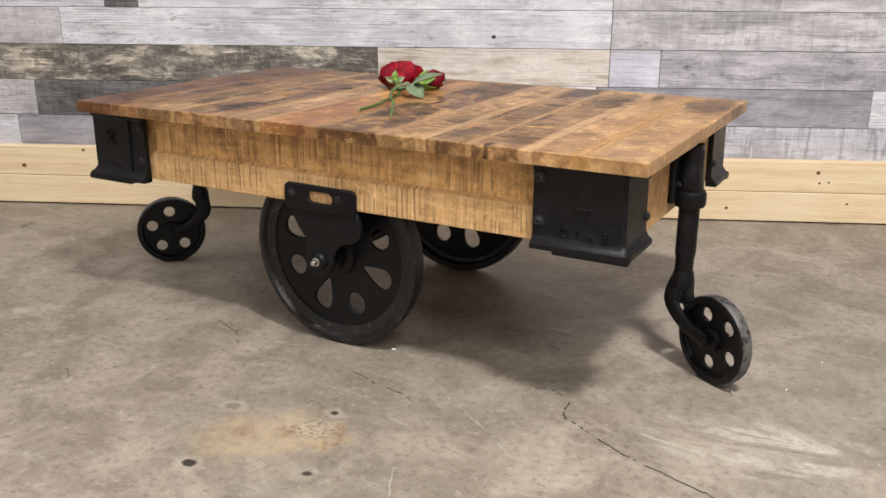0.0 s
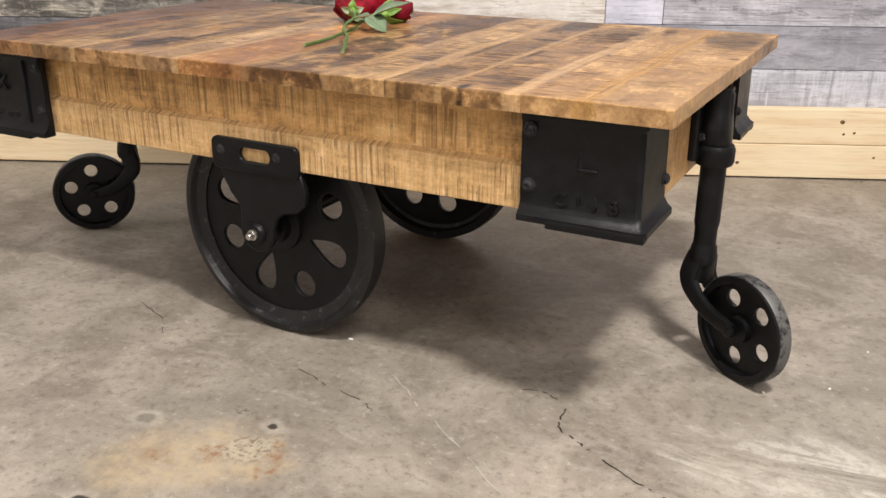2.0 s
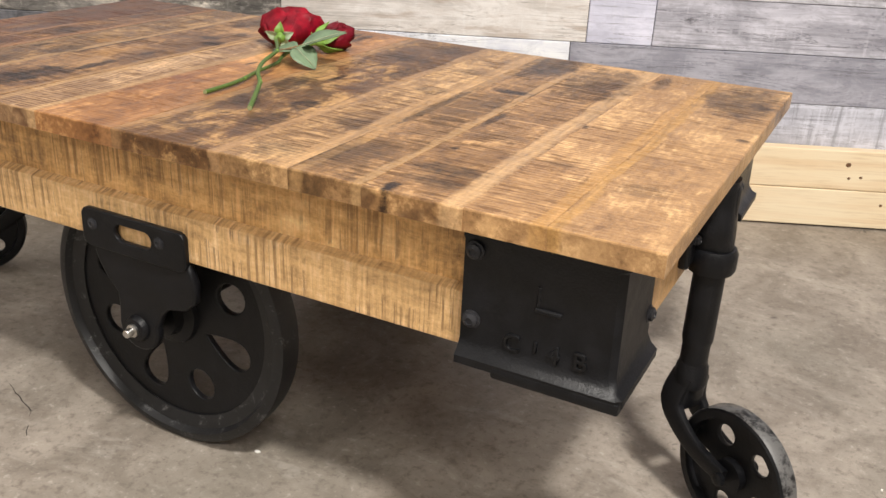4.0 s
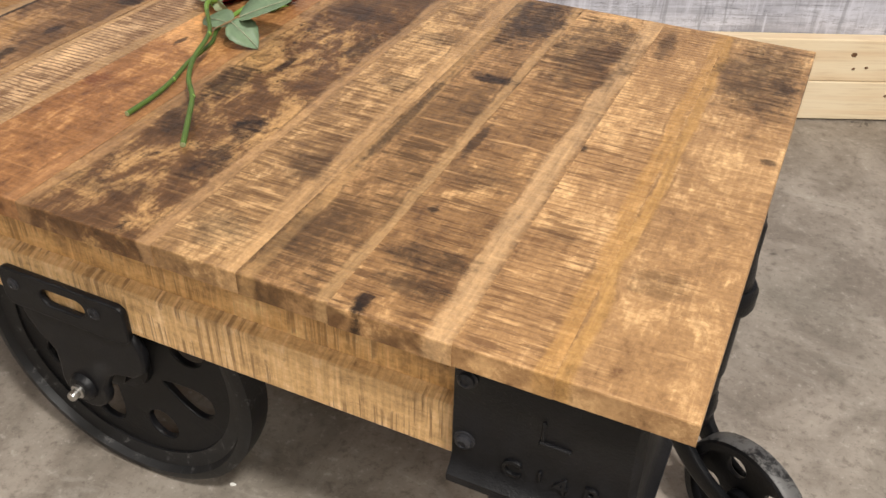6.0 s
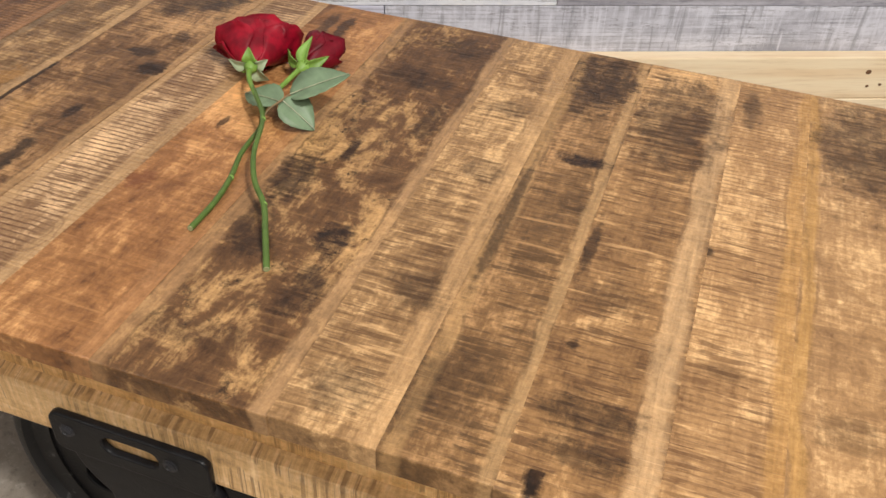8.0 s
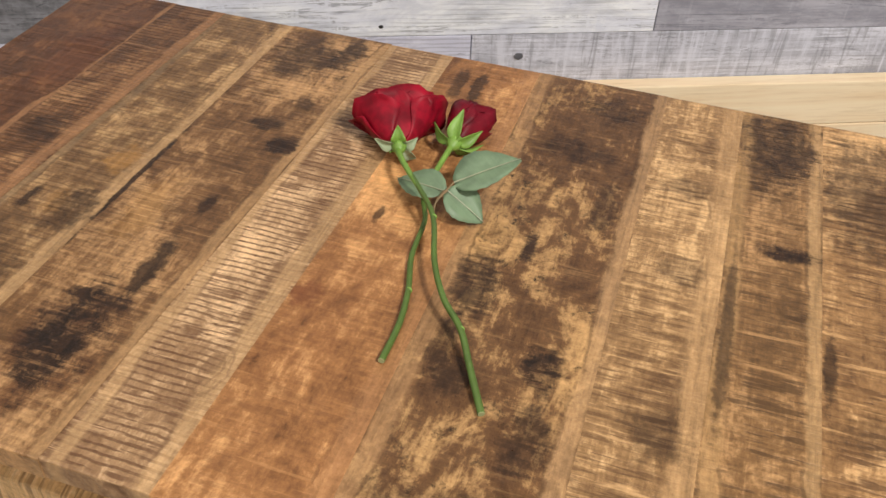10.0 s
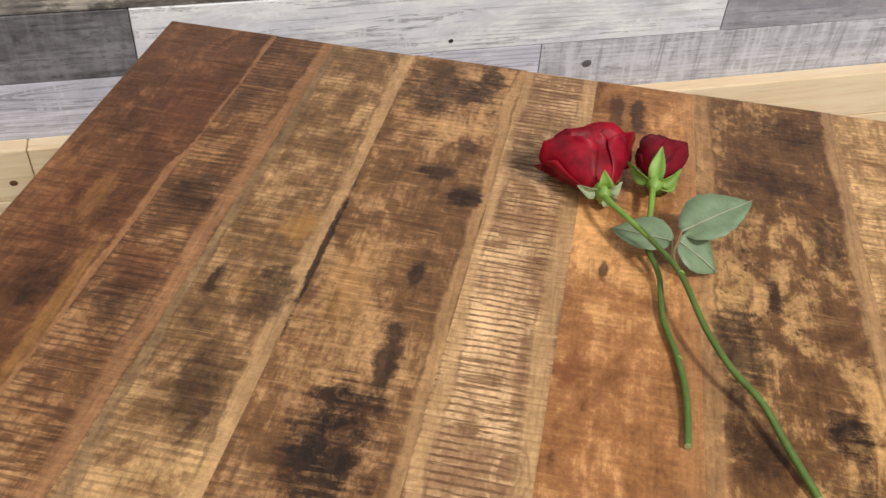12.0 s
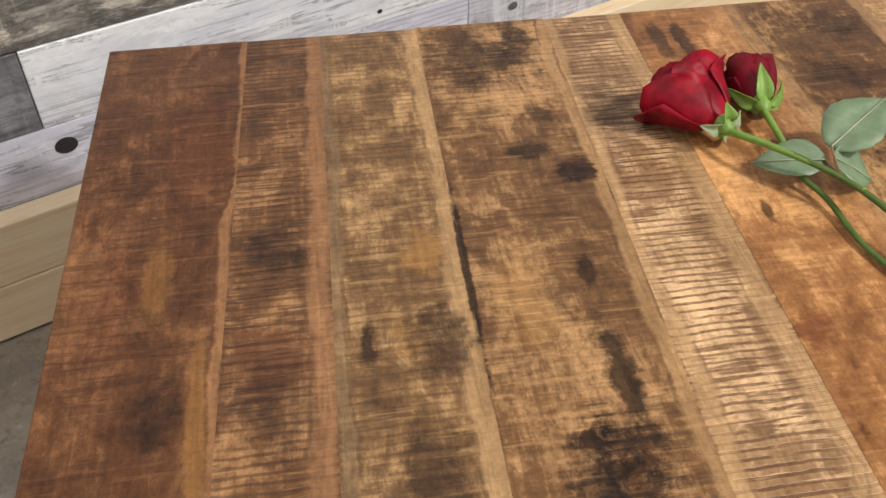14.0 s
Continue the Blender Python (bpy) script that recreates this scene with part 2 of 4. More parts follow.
def wall_material(name, pale, mid, dark, wear, warm=0.0, scuff=0.0):
    """Weathered, lime-washed barn board; its own random shift from plank to plank."""
    m, nt, b = material(name)
    q = vec(nt, "ADD", local(nt), vec(nt, "MULTIPLY", (11.0, 0.0, 7.0), rand(nt)))
    grain = noise_tex(nt, vec(nt, "MULTIPLY", q, (5, 60, 85)), 1.0, 6, 0.65, 0.8)
    blur = noise_tex(nt, vec(nt, "MULTIPLY", q, (5, 20, 16)), 1.0, 5, 0.62, 0.6)
    flake = noise_tex(nt, vec(nt, "MULTIPLY", q, (9, 30, 24) if wear > 0.8 else (20, 60, 40)), 1.0, 9, 0.78, 0.5)
    cross = noise_tex(nt, vec(nt, "MULTIPLY", q, (85, 30, 9)), 1.0, 3, 0.6)
    col = mix(nt, step(nt, blur, 0.34, 0.68), pale, mid)
    col = mix(nt, mth(nt, "MULTIPLY", step(nt, grain, 0.46, 0.7), 0.55), col, mid)
    col = mix(nt, mth(nt, "MULTIPLY", step(nt, mth(nt, "ADD", flake, mth(nt, "MULTIPLY", blur, 0.35)), 0.92 - 0.42 * wear, 1.02 - 0.36 * wear), 0.85), col, dark)
    col = mix(nt, mth(nt, "MULTIPLY", step(nt, grain, 0.62, 0.74), 0.8), col, dark)
    col = mix(nt, mth(nt, "MULTIPLY", step(nt, cross, 0.56, 0.72), 0.28), col, tuple(min(1, 1.25 * c) for c in pale))
    streak = noise_tex(nt, vec(nt, "MULTIPLY", q, (4, 60, 190)), 1.0, 4, 0.6, 0.5)
    col = mix(nt, mth(nt, "MULTIPLY", mth(nt, "MULTIPLY", step(nt, streak, 0.6, 0.7), step(nt, blur, 0.38, 0.52)), 0.65), col, dark)
    cloud = mth(nt, "ADD", noise_tex(nt, vec(nt, "MULTIPLY", q, (2.4, 10, 7)), 1.0, 7, 0.68, 0.9), mth(nt, "MULTIPLY", mth(nt, "SUBTRACT", streak, 0.5), 0.5))
    col = mix(nt, mth(nt, "MULTIPLY", step(nt, cloud, 0.53, 0.72), 0.62), col, tuple(0.5 * c for c in mid))
    col = mix(nt, mth(nt, "MULTIPLY", step(nt, cloud, 0.45, 0.3), 0.6), col, tuple(min(1, 1.12 * c) for c in pale))
    speck = noise_tex(nt, vec(nt, "MULTIPLY", q, (36, 90, 90)), 1.0, 6, 0.75)
    col = mix(nt, mth(nt, "MULTIPLY", step(nt, speck, 0.5, 0.64), 0.55), col, mid)
    col = mix(nt, mth(nt, "MULTIPLY", step(nt, speck, 0.64, 0.72), 0.8), col, dark)
    grime = noise_tex(nt, vec(nt, "MULTIPLY", q, (8, 30, 20)), 1.0, 10, 0.8, 0.6)
    col = mix(nt, mth(nt, "MULTIPLY", step(nt, grime, 0.47, 0.64), 0.6), col, tuple(0.8 * c for c in mid))
    vein = noise_tex(nt, vec(nt, "MULTIPLY", q, (1.7, 12, 21)), 1.0, 6, 0.62, 0.9)
    vein = step(nt, mth(nt, "ABSOLUTE", mth(nt, "SUBTRACT", vein, 0.53)), 0.011, 0.003)
    col = mix(nt, mth(nt, "MULTIPLY", mth(nt, "MULTIPLY", vein, step(nt, cross, 0.36, 0.5)), 0.5), col, dark)
    if warm:
        rust = noise_tex(nt, vec(nt, "MULTIPLY", q, (7, 20, 40)), 1.0, 5, 0.6, 0.3)
        col = mix(nt, mth(nt, "MULTIPLY", step(nt, rust, 0.52, 0.7), warm), col, (0.33, 0.22, 0.14))
    # growth rings standing out of the paint here and there
    ring = nt.nodes.new("ShaderNodeTexWave")
    ring.wave_type, ring.rings_direction = "RINGS", "Y"
    put(nt, ring.inputs["Vector"], vec(nt, "ADD", vec(nt, "MULTIPLY", q, (0.16, 1.0, 1.6)), (0.0, 0.0, 0.05)))
    for key, v in (("Scale", 26.0), ("Distortion", 5.0), ("Detail", 3.0), ("Detail Scale", 1.4), ("Detail Roughness", 0.55)):
        ring.inputs[key].default_value = v
    figure = mth(nt, "MULTIPLY", step(nt, ring.outputs["Fac"], 0.72, 0.95), step(nt, noise_tex(nt, vec(nt, "MULTIPLY", q, (1.6, 4, 9)), 1.0, 3, 0.5), 0.5, 0.62))
    col = mix(nt, mth(nt, "MULTIPLY", figure, 0.3), col, dark)
    if scuff:
        rub = noise_tex(nt, vec(nt, "MULTIPLY", q, (60, 30, 7)), 1.0, 5, 0.66, 0.5)
        col = mix(nt, mth(nt, "MULTIPLY", step(nt, rub, 0.5, 0.64), scuff), col, pale)
        col = mix(nt, mth(nt, "MULTIPLY", step(nt, rub, 0.46, 0.36), scuff * 0.7), col, dark)
    put(nt, b.inputs["Base Color"], col)
    put(nt, b.inputs["Roughness"], 0.6)
    bump(nt, b, mth(nt, "ADD", grain, mth(nt, "MULTIPLY", flake, 0.7)), 0.45, 0.0018)
    return m


def pine_material():
    m, nt, b = material("pine")
    q = vec(nt, "ADD", local(nt), vec(nt, "MULTIPLY", (13.0, 0.0, 5.0), rand(nt)))
    ring = noise_tex(nt, vec(nt, "MULTIPLY", q, (1.6, 30, 42)), 1.0, 4, 0.55, 0.9)
    fine = noise_tex(nt, vec(nt, "MULTIPLY", q, (14, 160, 240)), 1.0, 3, 0.6)
    soft = noise_tex(nt, q, 5.0, 3)
    col = mix(nt, step(nt, ring, 0.35, 0.7), (0.88, 0.74, 0.52), (0.80, 0.61, 0.39))
    col = mix(nt, mth(nt, "MULTIPLY", step(nt, fine, 0.45, 0.75), 0.3), col, (0.5, 0.32, 0.17))
    col = mix(nt, mth(nt, "MULTIPLY", step(nt, soft, 0.4, 0.7), 0.4), col, (0.9, 0.77, 0.56))
    put(nt, b.inputs["Base Color"], col)
    put(nt, b.inputs["Roughness"], 0.55)
    bump(nt, b, fine, 0.2, 0.0008)
    return m


def plain_material(name, col, rough=0.6, var=0.25, scale=8.0, spec=0.5):
    m, nt, b = material(name)
    p = place(nt)
    n1 = noise_tex(nt, p, scale, 5, 0.6)
    n2 = noise_tex(nt, p, scale * 9, 3, 0.6)
    put(nt, b.inputs["Base Color"], mix(nt, step(nt, n1, 0.3, 0.72), col, tuple((1 - var) * c for c in col)))
    put(nt, b.inputs["Roughness"], rough)
    b.inputs["Specular IOR Level"].default_value = spec
    bump(nt, b, n2, 0.15, 0.001)
    return m


def concrete_material():
    m, nt, b = material("worn_concrete")
    p = place(nt)
    big = noise_tex(nt, p, 1.7, 5, 0.6, 0.5)
    mid = noise_tex(nt, p, 7.5, 6, 0.66, 0.7)
    fine = noise_tex(nt, p, 60.0, 6, 0.7)
    grit = noise_tex(nt, p, 420.0, 3, 0.65)
    dot = noise_tex(nt, p, 150.0, 5, 0.75)
    smear = noise_tex(nt, vec(nt, "MULTIPLY", p, (5, 17, 5)), 1.0, 6, 0.7, 1.2)
    col = mix(nt, step(nt, mid, 0.32, 0.7), (0.195, 0.165, 0.136), (0.36, 0.315, 0.268))
    col = mix(nt, mth(nt, "MULTIPLY", step(nt, big, 0.42, 0.66), 0.45), col, (0.2, 0.183, 0.15))
    col = mix(nt, mth(nt, "MULTIPLY", step(nt, smear, 0.54, 0.74), 0.5), col, (0.43, 0.395, 0.35))
    col = mix(nt, mth(nt, "MULTIPLY", step(nt, fine, 0.5, 0.68), 0.6), col, (0.12, 0.10, 0.082))
    col = mix(nt, mth(nt, "MULTIPLY", step(nt, fine, 0.44, 0.3), 0.5), col, (0.5, 0.455, 0.40))
    col = mix(nt, mth(nt, "MULTIPLY", step(nt, dot, 0.56, 0.68), 0.55), col, (0.1, 0.085, 0.07))
    col = mix(nt, mth(nt, "MULTIPLY", step(nt, dot, 0.40, 0.30), 0.4), col, (0.55, 0.51, 0.46))
    wob = mth(nt, "MULTIPLY", mth(nt, "SUBTRACT", noise_tex(nt, p, 13.0, 6, 0.7), 0.5), 1.9)
    flakes = step(nt, noise_tex(nt, p, 48.0, 6, 0.72), 0.42, 0.62)
    col = mix(nt, mth(nt, "MULTIPLY", blot(nt, p, wob, 0.105, -0.615, 0.13, 0.085, -35), mth(nt, "ADD", 0.35, mth(nt, "MULTIPLY", flakes, 0.4))), col, (0.43, 0.335, 0.215))
    speckle = mth(nt, "MULTIPLY", blot(nt, p, wob, 0.152, -0.558, 0.04, 0.03, -35), 0.55)
    col = mix(nt, speckle, col, mix(nt, step(nt, noise_tex(nt, p, 110.0, 4, 0.7), 0.5, 0.56), (0.42, 0.37, 0.29), (0.08, 0.06, 0.045)))
    rust = mth(nt, "MULTIPLY", mth(nt, "MAXIMUM", mth(nt, "MAXIMUM", blot(nt, p, wob, 0.118, -0.585, 0.022, 0.025), blot(nt, p, wob, 0.2, -0.57, 0.014, 0.045, -20)), blot(nt, p, wob, 0.062, -0.627, 0.026, 0.02)), flakes)
    col = mix(nt, mth(nt, "MULTIPLY", rust, 0.95), col, (0.22, 0.12, 0.065))
    for px, py, pr, deep in ((0.151, -0.504, 0.009, 0.95), (-0.014, -0.569, 0.012, 0.4), (0.051, -0.737, 0.011, 1.0), (0.226, -0.672, 0.011, 0.95)):
        col = mix(nt, mth(nt, "MULTIPLY", blot(nt, p, wob, px, py, pr * 2.4, pr * 2.0), 0.24), col, (0.5, 0.46, 0.4))
        col = mix(nt, mth(nt, "MULTIPLY", blot(nt, p, mth(nt, "MULTIPLY", wob, 1.9), px, py, pr * 0.95, pr * 0.8), deep), col, (0.035, 0.028, 0.023))
    pale = mth(nt, "MULTIPLY", mth(nt, "MAXIMUM", blot(nt, p, wob, 0.80, -0.26, 0.17, 0.10, -12), blot(nt, p, wob, 0.66, -0.285, 0.05, 0.06)), mth(nt, "MULTIPLY", step(nt, smear, 0.42, 0.62), step(nt, fine, 0.3, 0.6)))
    col = mix(nt, mth(nt, "MULTIPLY", pale, 0.75), col, (0.54, 0.5, 0.45))
    cr = nt.nodes.new("ShaderNodeTexVoronoi")
    cr.feature = "DISTANCE_TO_EDGE"
    put(nt, cr.inputs["Vector"], vec(nt, "ADD", p, vec(nt, "MULTIPLY", (1.0, 1.0, 0.0), mth(nt, "MULTIPLY", mid, 0.35))))
    cr.inputs["Scale"].default_value = 1.15
    crack = mth(nt, "MULTIPLY", step(nt, cr.outputs["Distance"], 0.006, 0.0015), step(nt, noise_tex(nt, p, 9.0, 4, 0.6), 0.6, 0.66))
    col = mix(nt, mth(nt, "MULTIPLY", crack, 0.8), col, (0.05, 0.042, 0.035))
    put(nt, b.inputs["Base Color"], col)
    put(nt, b.inputs["Roughness"], mth(nt, "ADD", 0.36, mth(nt, "MULTIPLY", mid, 0.3)))
    h = mth(nt, "ADD", mth(nt, "MULTIPLY", fine, 0.6), mth(nt, "ADD", mth(nt, "MULTIPLY", grit, 0.25), mth(nt, "MULTIPLY", crack, -1.5)))
    bump(nt, b, h, 0.3, 0.002)
    return m


def petal_material(name, bright, deep):
    m, nt, b = material(name)
    q = local(nt)
    n1 = noise_tex(nt, q, 45.0, 4, 0.6)
    n2 = noise_tex(nt, q, 320.0, 3, 0.6)
    put(nt, b.inputs["Base Color"], mix(nt, step(nt, n1, 0.3, 0.7), bright, deep))
    put(nt, b.inputs["Roughness"], 0.5)
    b.inputs["Specular IOR Level"].default_value = 0.22
    bump(nt, b, n2, 0.12, 0.0005)
    return m


def leaf_material(name, top, vein):
    m, nt, b = material(name)
    q = local(nt)
    n1 = noise_tex(nt, q, 60.0, 4, 0.6)
    w = nt.nodes.new("ShaderNodeTexWave")
    w.bands_direction = "DIAGONAL"
    put(nt, w.inputs["Vector"], q)
    w.inputs["Scale"].default_value, w.inputs["Distortion"].default_value = 60.0, 2.0
    col = mix(nt, step(nt, n1, 0.3, 0.7), top, tuple(0.72 * c for c in top))
    col = mix(nt, mth(nt, "MULTIPLY", step(nt, w.outputs["Fac"], 0.85, 0.98), 0.05), col, vein)
    put(nt, b.inputs["Base Color"], col)
    put(nt, b.inputs["Roughness"], 0.5)
    bump(nt, b, w.outputs["Fac"], 0.03, 0.0004)
    return m


IRON = iron_material("black_cast_iron")
BOLT_IRON = iron_material("bolt_black_iron", (0.014, 0.014, 0.016), 0.3)
WORN = worn_iron_material("worn_black_iron", 0.70)
RUBBED = worn_iron_material("rubbed_black_iron", 0.5)
STEEL = steel_material()
PINE = pine_material()
CONCRETE = concrete_material()
KNOT = plain_material("pine_knot", (0.2, 0.1, 0.045), 0.6, 0.5, 60)
GREY_KNOT = plain_material("grey_knot", (0.14, 0.14, 0.16), 0.7, 0.4, 60)
SCRATCH = plain_material("pale_scratch", (0.46, 0.43, 0.385), 0.8, 0.3, 60)
DARK_KNOT = plain_material("dark_knot", (0.03, 0.028, 0.03), 0.7, 0.4, 60)
PLASTER = plain_material("painted_plaster", (0.72, 0.7, 0.67), 0.7, 0.08, 3)
WHITE_METAL = plain_material("white_metal", (0.8, 0.8, 0.8), 0.4, 0.05, 5)
CHIP = plain_material("pale_paint_chip", (0.85, 0.84, 0.8), 0.6, 0.1, 60)
CRACK = plain_material("crack_dirt", (0.035, 0.03, 0.026), 0.9, 0.3, 60)
APRON = wood_material("apron_wood", (0.90, 0.56, 0.215), (0.70, 0.455, 0.2), (0.27, 0.17, 0.09), 0.75, 0.1, "x", 3.0, tan=0.5, comb=0.12, blotch=0.75)
APRON_LOW = wood_material("lower_apron_wood", (0.88, 0.59, 0.265), (0.68, 0.475, 0.245), (0.22, 0.14, 0.085), 0.8, 0.06, "x", 5.0, tan=0.35, comb=0.18, blotch=0.45)
APRON_SIDE = wood_material("end_apron_wood", (0.82, 0.54, 0.25), (0.70, 0.47, 0.23), (0.4, 0.22, 0.11), 0.3, 0.03, "s", 7.0, tan=0.2)
PETAL = petal_material("rose_petal", (0.33, 0.004, 0.02), (0.13, 0.0014, 0.008))
PETAL_DARK = petal_material("dark_rose_petal", (0.17, 0.0028, 0.013), (0.08, 0.001, 0.006))
LEAF = leaf_material("rose_leaf_green", (0.17, 0.25, 0.145), (0.34, 0.42, 0.28))
SEPAL = leaf_material("sepal_green", (0.19, 0.34, 0.055), (0.35, 0.48, 0.2))
STEM = leaf_material("stem_green", (0.085, 0.15, 0.026), (0.14, 0.22, 0.05))
SEPAL_PALE = leaf_material("sepal_underside", (0.36, 0.44, 0.27), (0.5, 0.56, 0.4))
RIB = leaf_material("leaf_rib_pale", (0.34, 0.36, 0.24), (0.4, 0.42, 0.3))
STALK = leaf_material("leaf_stalk_brown", (0.25, 0.17, 0.085), (0.3, 0.22, 0.12))
CUT = plain_material("cut_stem", (0.3, 0.33, 0.16), 0.6, 0.1, 60)
W_WHITE = wall_material("lime_washed_board", (0.88, 0.90, 1.0), (0.60, 0.615, 0.71), (0.08, 0.08, 0.095), 0.3)
W_LILAC = wall_material("lilac_grey_board", (0.80, 0.80, 0.94), (0.60, 0.605, 0.73), (0.12, 0.12, 0.145), 0.2)
W_GREY = wall_material("grey_board", (0.68, 0.67, 0.75), (0.33, 0.325, 0.375), (0.07, 0.068, 0.078), 0.36)
W_BLUE = wall_material("blue_grey_board", (0.46, 0.455, 0.52), (0.27, 0.27, 0.32), (0.12, 0.12, 0.145), 0.22)
W_COAL = wall_material("charcoal_board", (0.30, 0.30, 0.33), (0.085, 0.085, 0.093), (0.015, 0.015, 0.017), 0.5, scuff=0.25)
W_FLAKED = wall_material("flaked_paint_board", (0.85, 0.78, 0.68), (0.34, 0.32, 0.30), (0.035, 0.033, 0.032), 0.85)
W_BRIGHT = wall_material("bright_limed_board", (0.95, 0.97, 1.0), (0.74, 0.765, 0.87), (0.07, 0.07, 0.085), 0.3)
W_SCUFF = wall_material("scuffed_blue_board", (0.70, 0.71, 0.80), (0.42, 0.425, 0.49), (0.16, 0.16, 0.19), 0.2, scuff=0.6)
W_SMEAR = wall_material("smeared_grey_board", (0.72, 0.71, 0.78), (0.40, 0.395, 0.44), (0.09, 0.088, 0.098), 0.3, scuff=0.25)
W_SCRATCH = wall_material("scratched_white_board", (0.88, 0.85, 0.83), (0.68, 0.63, 0.59), (0.2, 0.17, 0.15), 0.22, 0.5)


# ---------------------------------------------------------------- mesh helpers
def part(name, bm, mat, parent=None, label="", m=None, smooth=False):
    me = bm
    if isinstance(bm, bmesh.types.BMesh):
        me = bpy.data.meshes.new(name)
        bmesh.ops.recalc_face_normals(bm, faces=bm.faces)
        bm.to_mesh(me)
        bm.free()
    if smooth:
        me.shade_smooth()
        me.set_sharp_from_angle(angle=radians(38))
    if not me.materials:
        me.materials.append(mat)
    ob = new(name, me)
    if parent:
        ob.parent = parent
    if m is not None:
        ob.matrix_basis = m
    if label:
        tagged(ob, label)
    return ob


def empty(name, label, category, m=None, group=""):
    ob = new(name)
    ob.empty_display_size = 0.05
    if m is not None:
        ob.matrix_basis = m
    return tagged(ob, label, category, group)


def box(x0, x1, y0, y1, z0, z1, bevel=0.0, seg=1):
    bm = bmesh.new()
    vs = [bm.verts.new((x, y, z)) for z in (z0, z1) for y in (y0, y1) for x in (x0, x1)]
    for f in ((0, 2, 3, 1), (4, 5, 7, 6), (0, 1, 5, 4), (2, 6, 7, 3), (0, 4, 6, 2), (1, 3, 7, 5)):
        bm.faces.new([vs[i] for i in f])
    if bevel:
        bmesh.ops.bevel(bm, geom=list(bm.edges), offset=bevel, segments=seg, affect="EDGES", profile=0.5)
    return bm


def lathe(profile, n=48, closed=False):
    """Turned about the z axis; profile: (radius, height) pairs."""
    bm = bmesh.new()
    rings = [[bm.verts.new((r * math.cos(2 * math.pi * i / n), r * math.sin(2 * math.pi * i / n), z)) for i in range(n)] for r, z in profile]
    pairs = list(zip(rings, rings[1:])) + ([(rings[-1], rings[0])] if closed else [])
    for a, c in pairs:
        for i in range(n):
            bm.faces.new((a[i], a[(i + 1) % n], c[(i + 1) % n], c[i]))
    if not closed:
        bm.faces.new(rings[0])
        bm.faces.new(rings[-1])
    return bm


def sweep(pts, sizes, n=12, side=(0, 0, 1), power=2.0):
    """A tube through pts with (half width along side, half width across) at each; ends closed. Smoothed between points."""
    pts = [Vector(p) for p in pts]
    fine, fs = [], []
    for i in range(len(pts) - 1):
        p0, p1, p2, p3 = pts[max(i - 1, 0)], pts[i], pts[i + 1], pts[min(i + 2, len(pts) - 1)]
        for k in range(5):
            t = k / 5
            fine.append(0.5 * ((2 * p1) + (p2 - p0) * t + (2 * p0 - 5 * p1 + 4 * p2 - p3) * t * t + (3 * p1 - p0 - 3 * p2 + p3) * t ** 3))
            fs.append(tuple(a + (c - a) * t for a, c in zip(sizes[i], sizes[i + 1])))
    fine.append(pts[-1])
    fs.append(sizes[-1])
    bm = bmesh.new()
    rings = []
    for i, p in enumerate(fine):
        d = (fine[min(i + 1, len(fine) - 1)] - fine[max(i - 1, 0)]).normalized()
        s = Vector(side)
        s = (s - d * s.dot(d)).normalized()
        c = d.cross(s)
        ring = []
        for k in range(n):
            a = 2 * math.pi * k / n
            ca, sa = math.cos(a), math.sin(a)
            e = 2 / power
            ring.append(bm.verts.new(p + s * fs[i][0] * math.copysign(abs(ca) ** e, ca) + c * fs[i][1] * math.copysign(abs(sa) ** e, sa)))
        rings.append(ring)
    for a, c in zip(rings, rings[1:]):
        for k in range(n):
            bm.faces.new((a[k], a[(k + 1) % n], c[(k + 1) % n], c[k]))
    bm.faces.new(rings[0])
    bm.faces.new(rings[-1])
    return bm


def sheet_mesh(name, loops, thick, bevel=0.0):
    """A flat plate in the xy plane with holes: loops of (x, y), thick in z, edges eased."""
    cu = bpy.data.curves.new(name, "CURVE")
    cu.dimensions, cu.fill_mode = "2D", "BOTH"
    cu.extrude, cu.bevel_depth, cu.bevel_resolution = thick / 2 - bevel, bevel, 1
    for lp in loops:
        sp = cu.splines.new("POLY")
        sp.points.add(len(lp) - 1)
        for q, (x, y) in zip(sp.points, lp):
            q.co = (x, y, 0, 1)
        sp.use_cyclic_u = True
    tmp = bpy.data.objects.new(name, cu)
    scene.collection.objects.link(tmp)
    me = bpy.data.meshes.new_from_object(tmp.evaluated_get(bpy.context.evaluated_depsgraph_get()))
    bpy.data.objects.remove(tmp)
    bm = bmesh.new()
    bm.from_mesh(me)
    bmesh.ops.remove_doubles(bm, verts=bm.verts, dist=1e-5)
    bm.to_mesh(me)
    bm.free()
    me.name = name
    return me


def circle(cx, cy, r, n=24, ry=None, turn=0.0):
    out = []
    for i in range(n):
        a = 2 * math.pi * i / n
        x, y = r * math.cos(a), (ry or r) * math.sin(a)
        out.append((cx + x * math.cos(turn) - y * math.sin(turn), cy + x * math.sin(turn) + y * math.cos(turn)))
    return out


def rounded(x0, x1, y0, y1, r, n=5):
    out = []
    for cx, cy, a0 in ((x1 - r, y1 - r, 0), (x0 + r, y1 - r, 90), (x0 + r, y0 + r, 180), (x1 - r, y0 + r, 270)):
        for i in range(n + 1):
            a = radians(a0 + 90 * i / n)
            out.append((cx + r * math.cos(a), cy + r * math.sin(a)))
    return out


def structure(ob, label, category):
    return tagged(ob, label, category, kind="structure")


